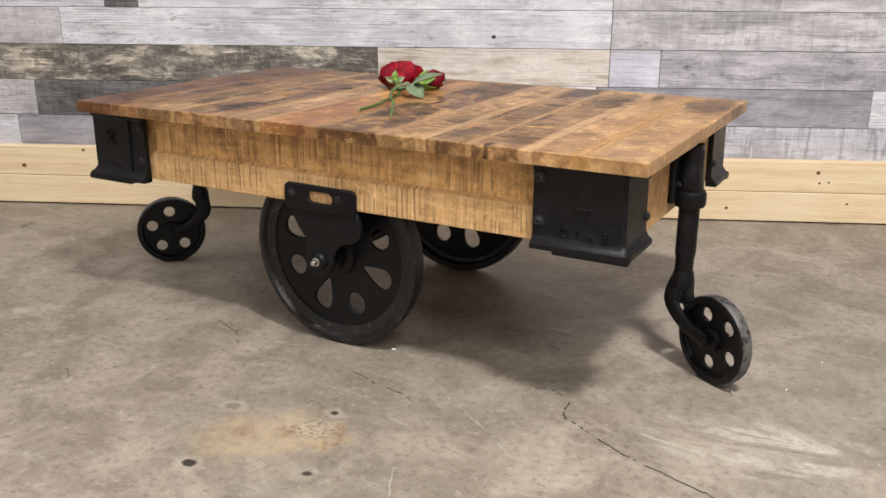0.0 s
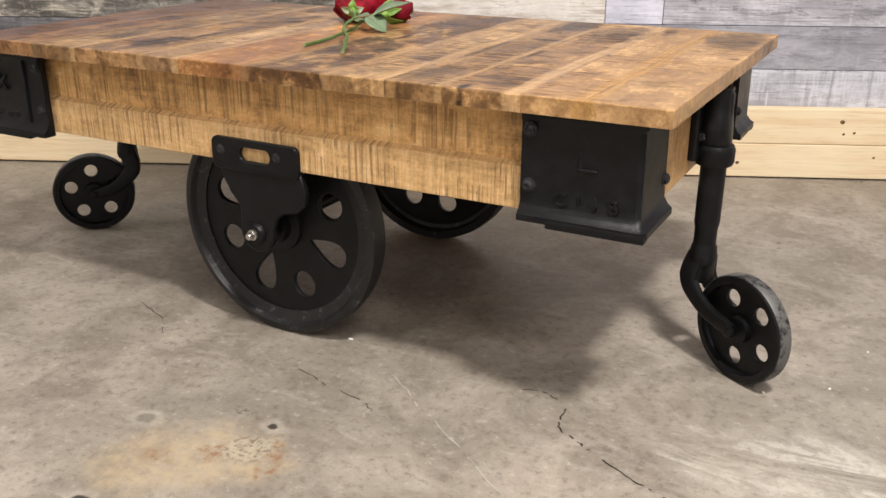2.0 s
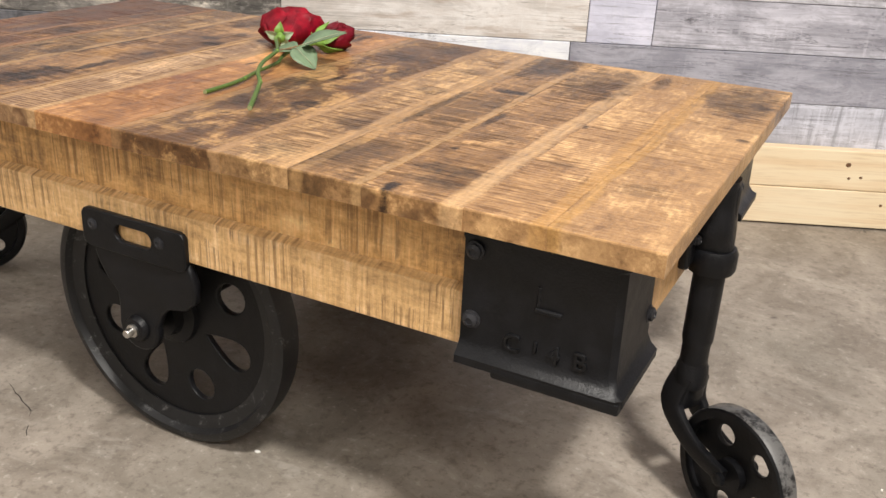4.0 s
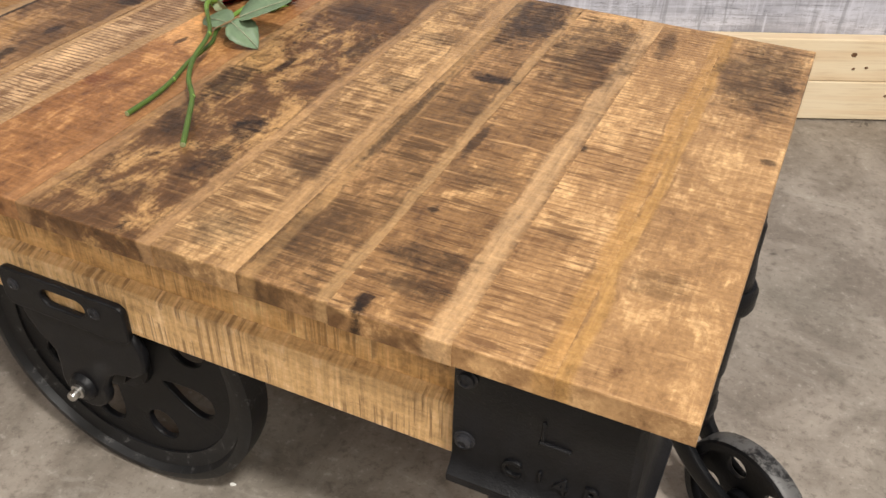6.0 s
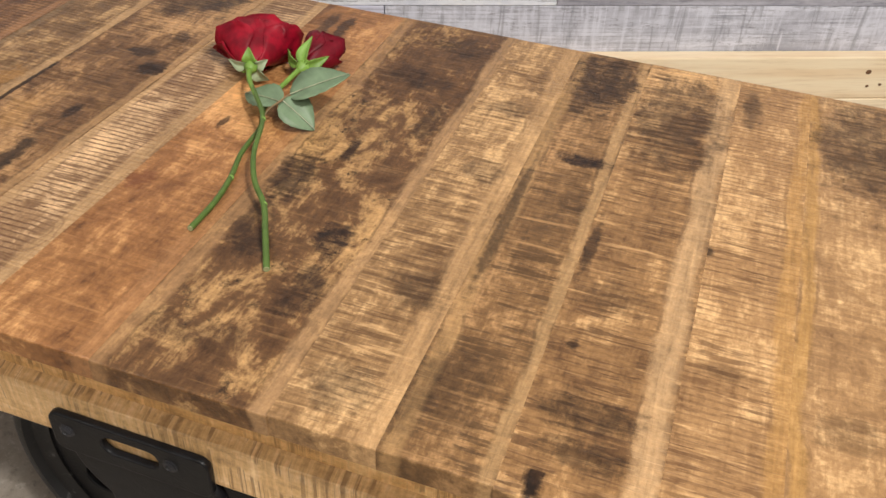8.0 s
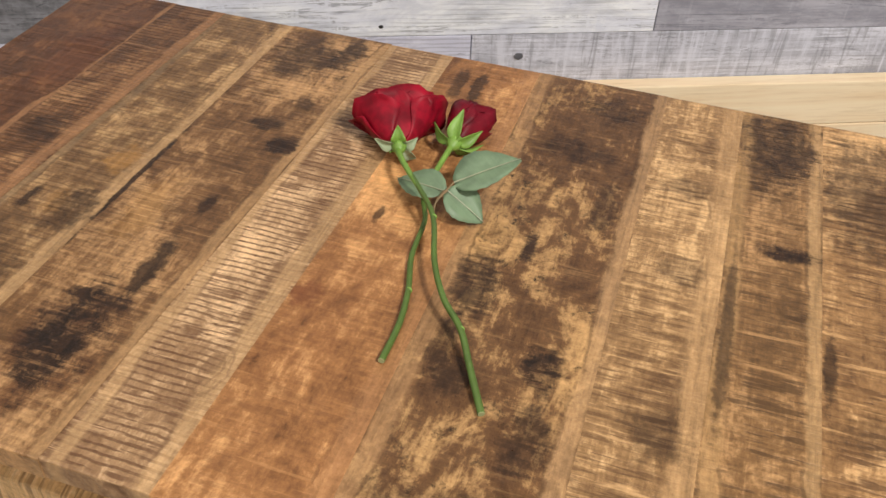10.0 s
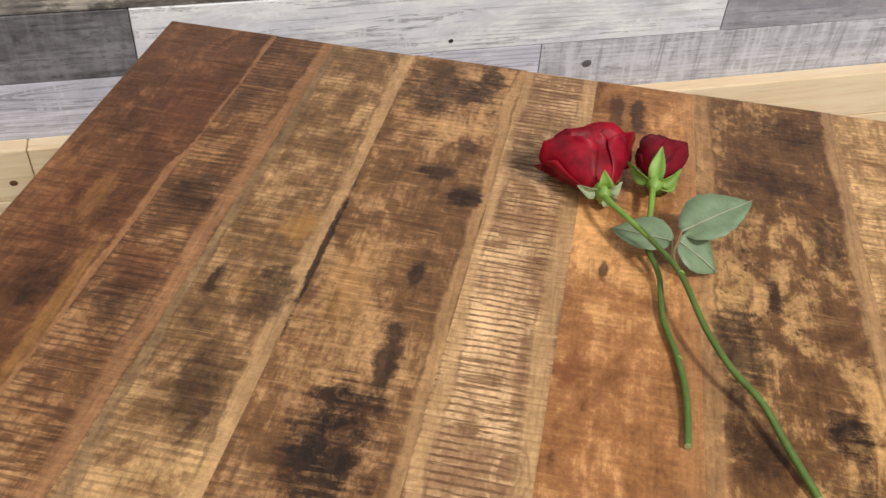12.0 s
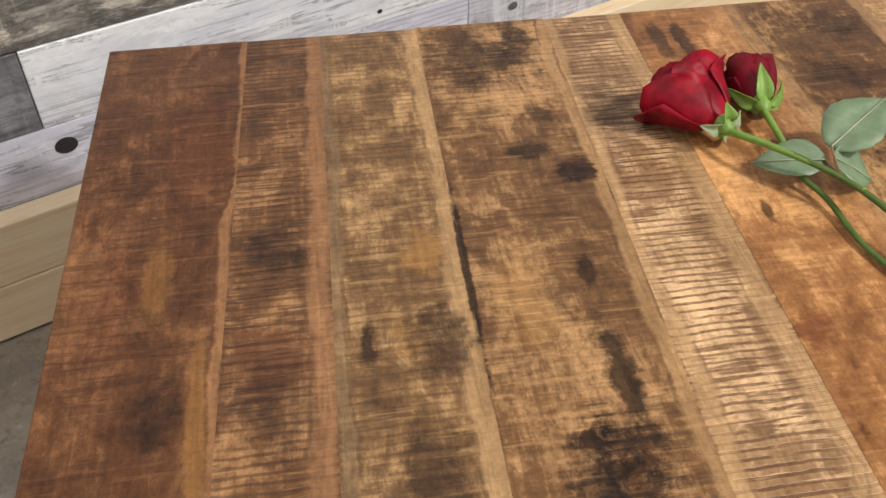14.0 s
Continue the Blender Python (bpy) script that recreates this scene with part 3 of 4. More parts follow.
# ---------------------------------------------------------------- room shell
floor_ob = structure(part("floor", box(-4.6, 4.6, -6.2, 0.15, -0.1, 0.0), CONCRETE, m=ROOM), "worn grey-brown concrete floor with scuffs and stains", "floor")
structure(part("ceiling", box(-4.6, 4.6, -6.2, 0.15, ROOM_H, ROOM_H + 0.1), PLASTER, m=ROOM), "plain white ceiling", "ceiling")
structure(part("wall_south", box(-4.6, 4.6, -6.35, -6.2, 0.0, ROOM_H), PLASTER, m=ROOM), "plain off-white painted wall", "wall")
structure(part("wall_west", box(-4.75, -4.6, -6.35, 0.15, 0.0, ROOM_H), PLASTER, m=ROOM), "plain off-white painted wall", "wall")
structure(part("wall_east", box(4.6, 4.75, -6.35, 0.15, 0.0, ROOM_H), PLASTER, m=ROOM), "plain off-white painted wall", "wall")
wall = structure(part("wall_north", box(-4.6, 4.6, 0.012, 0.15, 0.0, ROOM_H), plain_material("wall_core", (0.05, 0.05, 0.05), 0.9), m=ROOM), "wall clad in weathered grey and white barn boards", "wall")

# assumed housings over the key and the added fill lamps, all out of view
for lx, ly, lr, lw, ll, lv in LAMPS:
    lamp = empty("assumed_ceiling_light", "assumed white ceiling light, out of view", "ceiling light", pose(lx, ly, ROOM_H, 0, 0, lr), "ceiling lights")
    part("housing", box(-ll / 2 - 0.02, ll / 2 + 0.02, -lv / 2 - 0.02, lv / 2 + 0.02, -0.07, -0.002, 0.006), WHITE_METAL, lamp)


# ---------------------------------------------------------------- the cart table
CX0, CX1 = -0.613, 0.603
Y0, Y1 = -0.335, 0.317
CY = (Y0 + Y1) / 2
TOP, UNDER = 0.442, 0.420
cart = empty("cart_coffee_table", "low factory-cart coffee table of rough-sawn wood and black iron", "coffee table")

SAP = (0.50, 0.35, 0.17)
PLANKS = [
    (-0.463, dict(base=(0.17, 0.075, 0.030), light=(0.205, 0.098, 0.040), dark=(0.05, 0.022, 0.012), saw=0.5, mottle=0.6, comb=0.15,
                  strip=[(-0.497, 0.004, (0.40, 0.23, 0.105))], golds=[(-0.513, -0.15, 0.007, 0.10, 0.5), (-0.545, 0.0, 0.012, 0.05, 0.35)], reds=[(-0.52, 0.16, 0.03, 0.09, 0.3), (-0.57, -0.03, 0.03, 0.06, 0.25)], blots=[(-0.537, -0.123, 0.016, 0.03, 0.6), (-0.57, 0.11, 0.022, 0.03, 0.35), (-0.55, -0.05, 0.018, 0.02, 0.35), (-0.56, -0.25, 0.02, 0.04, 0.35)])),
    (-0.405, dict(base=(0.24, 0.12, 0.05), light=(0.33, 0.185, 0.08), dark=(0.05, 0.026, 0.014), saw=0.85, mottle=0.3,
                  strip=[(-0.429, 0.008, (0.36, 0.205, 0.095))], blots=[(-0.462, 0.018, 0.026, 0.035, 0.62), (-0.465, -0.13, 0.03, 0.04, 0.4)], reds=[(-0.465, -0.09, 0.03, 0.04, 0.3)], comb=0.8)),
    (-0.318, dict(base=(0.30, 0.175, 0.075), light=(0.42, 0.27, 0.12), dark=(0.06, 0.035, 0.02), saw=0.55, mottle=0.55,
                  strip=[(-0.331, 0.008, SAP), (-0.418, 0.005, (0.22, 0.16, 0.085))], golds=[(-0.354, -0.005, 0.018, 0.025, 0.7), (-0.375, -0.085, 0.012, 0.02, 0.5)], comb=0.8, blots=[(-0.3265, -0.02, 0.0025, 0.085, 0.9), (-0.402, -0.084, 0.008, 0.02, 0.9), (-0.355, -0.09, 0.025, 0.04, 0.6), (-0.37, -0.20, 0.02, 0.05, 0.6)])),
    (-0.192, dict(base=(0.25, 0.135, 0.055), light=(0.37, 0.22, 0.095), dark=(0.06, 0.032, 0.018), saw=0.6, mottle=0.4, strip=[(-0.203, 0.006, (0.42, 0.28, 0.13))], golds=[(-0.29, -0.06, 0.02, 0.06, 0.35)], reds=[(-0.262, -0.24, 0.04, 0.08, 0.35)],
                  blots=[(-0.3245, -0.03, 0.003, 0.1, 0.95), (-0.27, 0.255, 0.05, 0.05, 0.65), (-0.225, 0.27, 0.018, 0.045, 0.75), (-0.217, 0.072, 0.017, 0.02, 0.95), (-0.25, 0.105, 0.02, 0.014, 0.7),
                         (-0.24, -0.039, 0.008, 0.022, 0.9), (-0.228, 0.155, 0.011, 0.013, 0.7), (-0.262, -0.225, 0.036, 0.072, 0.85), (-0.242, -0.135, 0.011, 0.05, 0.9), (-0.254, -0.232, 0.009, 0.014, 0.95), (-0.305, -0.3, 0.02, 0.03, 0.5)])),
    (-0.112, dict(base=(0.44, 0.28, 0.14), light=(0.53, 0.36, 0.19), dark=(0.2, 0.1, 0.048), saw=1.0, mottle=0.1,
                  strip=[(-0.193, 0.006, SAP), (-0.121, 0.009, SAP)], comb=1.0, swirls=[(-0.137, -0.222, 0.022, 0.5)], blots=[(-0.16, 0.15, 0.03, 0.04, 0.45)])),
    (-0.002, dict(base=(0.44, 0.215, 0.078), light=(0.52, 0.285, 0.11), dark=(0.14, 0.06, 0.024), saw=0.35, mottle=0.12, tan=0.4, strip=[(-0.008, 0.010, (0.36, 0.2, 0.085))],
                  blots=[(-0.084, 0.002, 0.005, 0.014, 0.8), (-0.062, 0.255, 0.008, 0.04, 0.8), (-0.085, 0.26, 0.009, 0.04, 0.7)],
                  reds=[(-0.105, -0.119, 0.02, 0.016, 0.85), (-0.085, -0.13, 0.04, 0.09, 0.18)])),
    (0.147, dict(base=(0.2, 0.105, 0.042), light=(0.37, 0.225, 0.09), dark=(0.05, 0.025, 0.013), saw=0.28, mottle=1.2, blotch=1.25,
                 strip=[(0.004, 0.009, (0.38, 0.24, 0.11)), (0.141, 0.008, (0.46, 0.31, 0.15))],
                 blots=[(0.062, 0.002, 0.008, 0.028, 1.0), (0.03, -0.06, 0.022, 0.05, 0.7), (0.10, 0.26, 0.035, 0.03, 0.6), (0.07, 0.17, 0.04, 0.022, 0.55), (0.115, 0.09, 0.015, 0.04, 0.6), (0.022, -0.13, 0.014, 0.04, 0.6),
                        (0.105, -0.135, 0.02, 0.025, 0.85), (0.04, -0.16, 0.02, 0.025, 0.6), (0.06, -0.28, 0.05, 0.02, 0.3), (0.11, -0.21, 0.02, 0.04, 0.6)])),
    (0.231, dict(base=(0.43, 0.265, 0.115), light=(0.55, 0.36, 0.165), dark=(0.12, 0.06, 0.028), saw=0.8, mottle=0.15, strip=[(0.222, 0.012, (0.5, 0.34, 0.16))],
                 blots=[(0.19, 0.145, 0.028, 0.018, 0.45), (0.195, 0.02, 0.025, 0.02, 0.4), (0.20, -0.17, 0.028, 0.03, 0.5), (0.185, -0.29, 0.03, 0.025, 0.5)])),
    (0.316, dict(base=(0.29, 0.165, 0.066), light=(0.38, 0.225, 0.095), dark=(0.07, 0.045, 0.022), saw=0.85, mottle=0.25,
                 strip=[(0.238, 0.007, (0.42, 0.28, 0.12)), (0.309, 0.006, (0.46, 0.32, 0.15))],
                 blots=[(0.275, 0.25, 0.045, 0.085, 0.75), (0.285, 0.075, 0.035, 0.012, 0.85), (0.24, -0.05, 0.006, 0.13, 0.7), (0.26, -0.27, 0.04, 0.05, 0.4)])),
    (0.421, dict(base=(0.42, 0.245, 0.10), light=(0.51, 0.32, 0.14), dark=(0.11, 0.055, 0.027), saw=0.9, mottle=0.2, tan=0.4,
                 strip=[(0.408, 0.011, (0.58, 0.42, 0.22))],
                 blots=[(0.36, 0.2, 0.055, 0.11, 0.6), (0.322, -0.06, 0.006, 0.05, 0.8), (0.335, -0.183, 0.007, 0.007, 0.9), (0.365, -0.25, 0.04, 0.02, 0.65), (0.37, -0.29, 0.035, 0.016, 0.6),
                        (0.34, -0.325, 0.008, 0.018, 1.0), (0.35, -0.115, 0.035, 0.03, 0.35)], swirls=[(0.375, 0.2, 0.05, 0.35)])),
    (0.500, dict(base=(0.51, 0.31, 0.135), light=(0.57, 0.37, 0.17), dark=(0.17, 0.085, 0.04), saw=0.85, mottle=0.1, tan=0.3, blotch=0.8, comb=0.6,
                 strip=[(0.494, 0.008, (0.44, 0.27, 0.09))], blots=[(0.42, -0.024, 0.007, 0.008, 0.8), (0.438, 0.25, 0.012, 0.05, 0.6), (0.45, -0.17, 0.02, 0.012, 0.3)])),
    (CX1, dict(base=(0.51, 0.315, 0.14), light=(0.57, 0.375, 0.175), dark=(0.17, 0.09, 0.045), saw=0.4, mottle=0.12, tan=0.3, blotch=0.8,
               strip=[(0.507, 0.006, (0.42, 0.26, 0.08))], swirls=[(0.548, -0.14, 0.05, 0.4), (0.575, -0.25, 0.04, 0.3)], blots=[(0.555, 0.215, 0.055, 0.12, 0.62), (0.58, 0.20, 0.02, 0.02, 0.6), (0.59, 0.03, 0.008, 0.006, 0.7), (0.54, -0.20, 0.03, 0.02, 0.3)])),
]
SEAMS = {-0.463: (-0.482, -0.508), -0.405: (-0.412, -0.432), -0.318: (-0.317, -0.334), -0.192: (-0.188, -0.208), -0.112: (-0.108, -0.120)}      # far and near end


def plank(x_far, x_near, i):
    """One top board between two seams; each a pair of left and right x."""
    bm = bmesh.new()
    ya, yb = Y0 + 0.0006 * math.sin(i * 1.9), Y1 + 0.0008 * math.cos(i * 2.1)
    zt = TOP + 0.00018 * math.sin(i * 2.7)
    vs = [bm.verts.new(c) for z in (UNDER, zt) for c in ((x_near[0], ya, z), (x_near[1], ya, z), (x_far[0], yb, z), (x_far[1], yb, z))]
    for f in ((0, 2, 3, 1), (4, 5, 7, 6), (0, 1, 5, 4), (2, 6, 7, 3), (0, 4, 6, 2), (1, 3, 7, 5)):
        bm.faces.new([vs[k] for k in f])
    tops = [e for e in bm.edges if min(v.co.z for v in e.verts) > TOP - 0.01]
    outer = [e for e in tops if abs(e.verts[0].co.y - e.verts[1].co.y) < 0.01 or abs(e.verts[0].co.x) > 0.6]
    bmesh.ops.bevel(bm, geom=outer, offset=0.0018, segments=2, affect="EDGES", profile=0.5)
    return bm


left = (CX0, CX0)
for i, (edge, look_of) in enumerate(PLANKS):
    right = SEAMS.get(edge, (edge, edge))
    tilt = (right[0] - right[1]) / (Y1 - Y0)
    part("tabletop_plank", plank((left[0], right[0]), (left[1], right[1]), i), wood_material("plank_wood", seed=3.1 * i + 1.0, tilt=tilt, **look_of), cart)
    left = right

# apron boards: the lower one stands proud of the upper, with a sloped ledge
AX = 0.566
UX = -0.011        # the iron and the apron sit a little off the centre of the top


def apron_board(y_face, sgn, z0, z1, depth, chamfer):
    bm = bmesh.new()
    prof = [(0, z0), (0, z1 - chamfer * 0.35), (chamfer, z1), (depth, z1), (depth, z0)]
    rings = [[bm.verts.new((x, y_face + sgn * d, z)) for d, z in prof] for x in (UX - AX, UX + AX)]
    for k in range(5):
        bm.faces.new((rings[0][k], rings[0][(k + 1) % 5], rings[1][(k + 1) % 5], rings[1][k]))
    bm.faces.new(rings[0])
    bm.faces.new(rings[1])
    bmesh.ops.bevel(bm, geom=list(bm.edges), offset=0.0015, segments=2, affect="EDGES", profile=0.5)
    return bm


FACE = -0.308
for yf, sg in ((FACE, 1), (2 * CY - FACE, -1)):
    part("apron_board", apron_board(yf + sg * 0.013, sg, 0.348, UNDER - 0.0005, 0.022, 0.001), APRON, cart)
    part("apron_board", apron_board(yf, sg, 0.290, 0.350, 0.036, 0.0125), APRON_LOW, cart, "paler apron board with a worn ledge")
for sg in (-1, 1):
    part("end_board", box(*sorted((UX + sg * (AX - 0.025), UX + sg * (AX + 0.004))), FACE + 0.037, 2 * CY - FACE - 0.037, 0.290, UNDER - 0.0005, 0.0015), APRON_SIDE, cart)


def bolt(parent, m, r=0.0075, h=0.007):
    bm = lathe([(r * 1.25, 0), (r * 1.25, 0.0015), (r * 0.95, 0.002), (r * 0.95, h * 0.7), (r * 0.5, h), (r * 0.45, h * 0.8)], 14)
    return part("bolt", bm, BOLT_IRON, parent, m=m, smooth=True)


def corner_bracket(sx, sy):
    """Cast corner shoe: front plate, side plate, splayed foot flange and a capped rim."""
    ox, oy = UX + sx * 0.581, CY + sy * (CY + 0.320)      # outer corner
    z0, z1 = 0.284, 0.4195
    wide, deep, th = 0.152, 0.103, 0.0095
    bm = bmesh.new()
    # outline of an L, seen from above, outer corner at (0, 0), going inwards along +x and +y
    ell = [(0.006, 0), (0, 0.006), (0, deep), (th, deep), (th, th), (wide, th), (wide, 0)]

    def ring(z, out):
        r = []
        for x, y in ell:
            nx = x - out if x < th * 0.9 else x
            ny = y - out if y < th * 0.9 else y
            r.append(bm.verts.new((ox - sx * nx, oy - sy * ny, z)))
        return r

    rs = [ring(z0, 0.012), ring(z0 + 0.008, 0.012), ring(z0 + 0.013, 0.006), ring(z0 + 0.022, 0.001), ring(z1 - 0.012, 0.0), ring(z1 - 0.008, 0.003), ring(z1, 0.003)]
    n = len(ell)
    for a, c in zip(rs, rs[1:]):
        for k in range(n):
            bm.faces.new((a[k], a[(k + 1) % n], c[(k + 1) % n], c[k]))
    bm.faces.new(rs[0])
    bm.faces.new(rs[-1])
    bmesh.ops.bevel(bm, geom=[e for e in bm.edges if e.calc_face_angle(0) > 0.5], offset=0.0012, segments=1, affect="EDGES")
    br = part("corner_bracket", bm, IRON, cart, "black cast-iron corner bracket with a flared foot", smooth=True)
    # the foot drops a step under the outer two thirds
    x_a, x_b = sorted((ox + sx * 0.011, ox - sx * (wide - 0.038)))
    y_a, y_b = sorted((oy + sy * 0.013, oy - sy * 0.004))
    part("foot_lip", box(x_a, x_b, y_a, y_b, z0 - 0.006, z0 + 0.006, 0.003, 2), IRON, br, smooth=True)
    for z in (0.328, 0.398):
        bolt(br, pose(ox - sx * (wide - 0.011), oy + 0.0005 * sy, z, 90 * sy * -1, 0, 0))
        bolt(br, pose(ox + sx * 0.0, oy - sy * (deep - 0.006), z + 0.002, 0, 90 * sx, 0))
    return br, ox, oy


brackets = {}
for sx in (1, -1):
    for sy in (-1, 1):
        brackets[sx, sy] = corner_bracket(sx, sy)


def cast_mark(body, x, z, size, parent, y, depth=0.0022):
    cu = bpy.data.curves.new("cast_lettering", "FONT")
    cu.body, cu.size, cu.extrude, cu.bevel_depth, cu.align_x = body, size, depth, 0.0006, "CENTER"
    tmp = bpy.data.objects.new("cast_lettering", cu)
    scene.collection.objects.link(tmp)
    me = bpy.data.meshes.new_from_object(tmp.evaluated_get(bpy.context.evaluated_depsgraph_get()))
    bpy.data.objects.remove(tmp)
    return part("cast_letter", me, IRON, parent, m=pose(x, y, z, 90, 0, 0))


br, ox, oy = brackets[1, -1]
for k, ch in enumerate("C14B"):
    cast_mark(ch, ox - 0.066 + (-0.033, -0.009, 0.009, 0.034)[k], 0.307 + (0, 0.006, 0, 0)[k], (0.025, 0.014, 0.024, 0.025)[k], br, oy - 0.0008)
part("cast_bar", box(ox - 0.079, ox - 0.053, oy - 0.0028, oy + 0.002, 0.353, 0.3575, 0.001), IRON, br)
part("cast_bar", box(ox - 0.078, ox - 0.0745, oy - 0.0016, oy + 0.002, 0.357, 0.378, 0.0008), IRON, br)
br, ox, oy = brackets[-1, -1]
cast_mark("X", ox + 0.052, 0.357, 0.034, br, oy - 0.0008)
for k, (bx, bz, bw) in enumerate(((0.034, 0.318, 0.016), (0.058, 0.314, 0.012), (0.076, 0.316, 0.014))):
    part("cast_bar", box(ox + bx - bw / 2, ox + bx + bw / 2, oy - 0.0024, oy + 0.002, bz - 0.005, bz + 0.005, 0.0016), IRON, br)
part("rib", box(ox + 0.104, ox + 0.112, oy - 0.004, oy + 0.002, 0.304, 0.408, 0.0018, 2), IRON, br, smooth=True)


# ---- big spoked wheels with their axle plates
def big_wheel(y, sgn):
    """Disc wheel on an axle along y; sgn: the side its open face looks to."""
    R, wd = 0.183, 0.038
    face = pose(WX, y, R, 90 if sgn < 0 else -90, 0, 0)
    h = wd / 2
    rim = lathe([(R - 0.006, h), (R, h - 0.004), (R + 0.0, -h + 0.012), (R - 0.002, -h), (R - 0.016, -h), (R - 0.02, -0.006), (R - 0.034, 0.0), (R - 0.034, 0.006), (R - 0.017, h * 0.55), (R - 0.013, h)], 72, True)
    wh = part("wheel", rim, WORN, cart, "large black cast-iron cart wheel with worn rim", m=face, smooth=True)
    holes = []
    for k in range(4):
        a = radians(90 * k + WHEEL_SPIN)
        c, s = math.cos(a), math.sin(a)
        drop = []
        for i in range(28):
            t = 2 * math.pi * i / 28
            rad = 0.094 + 0.037 * math.cos(t)
            half = 0.031 * math.sin(t) * (0.62 + 0.38 * math.cos(t))
            drop.append((rad * c - half * s, rad * s + half * c))
        holes.append(drop)
        a2 = a + radians(43)
        holes.append(circle(0.106 * math.cos(a2), 0.106 * math.sin(a2), 0.0235, 20, 0.022, a2))
    web = sheet_mesh("web", [circle(0, 0, R - 0.03, 64)] + holes, 0.009, 0.0018)
    part("web", web, IRON, wh, m=pose(0, 0, -0.001))
    part("hub", lathe([(0.045, 0.004), (0.043, 0.01), (0.03, 0.014), (0.027, 0.026), (0.02, 0.028)], 32), IRON, wh, smooth=True)
    return wh


WHEEL_SPIN = 70.0
WX = -0.017
big_wheel(-0.252, -1)
big_wheel(2 * CY + 0.252, 1)
part("axle", lathe([(0.011, -0.29), (0.011, 0.29)], 20), IRON, cart, m=pose(WX, CY, 0.183, 90, 0, 0), smooth=True)


def axle_plate(y, sgn):
    """Plate screwed to the apron, slot above, tapering down to the axle boss."""
    face = pose(WX, y, 0, 90, 0, 0)
    upper = rounded(-0.069, 0.087, 0.281, 0.3265, 0.009)
    slot = rounded(-0.02, 0.040, 0.294, 0.3185, 0.012)
    pl = part("axle_plate", sheet_mesh("axle_plate", [upper, slot], 0.008, 0.0018), IRON, cart, "black cast-iron axle plate with an oval slot", m=face)
    tongue = [(-0.06, 0.287), (-0.054, 0.262), (-0.043, 0.243), (-0.026, 0.224), (-0.026, 0.204)]
    tongue += [(0.028 * math.cos(a), 0.183 + 0.028 * math.sin(a)) for a in [radians(v) for v in range(165, 376, 15)]]
    tongue += [(0.038, 0.213), (0.05, 0.223), (0.076, 0.229), (0.09, 0.241), (0.092, 0.263), (0.084, 0.287)]
    part("tongue", sheet_mesh("tongue", [tongue], 0.012, 0.003), IRON, pl, m=pose(0, 0, -sgn * -0.007 if sgn > 0 else -0.007))
    fy = 1 if sgn < 0 else -1
    for bx in (-0.053, 0.051):
        bolt(pl, pose(bx, 0.309, 0.003 * fy, 0 if fy > 0 else 180, 0, 0), 0.006, 0.004)
    part("boss", lathe([(0.017, -0.012), (0.017, 0.002), (0.014, 0.006), (0.010, 0.007)], 28), IRON, pl, m=pose(0, 0.183, 0, 0 if fy > 0 else 180, 0, 0), smooth=True)
    nut = lathe([(0.0085, 0.004), (0.0085, 0.010), (0.0055, 0.0105), (0.0055, 0.0185), (0.0045, 0.020)], 16)
    part("axle_bolt", nut, STEEL, pl, "bright zinc axle bolt", m=pose(0, 0.183, 0, 0 if fy > 0 else 180, 0, 0), smooth=True)


axle_plate(FACE - 0.0045, -1)
axle_plate(2 * CY - FACE + 0.0045, 1)


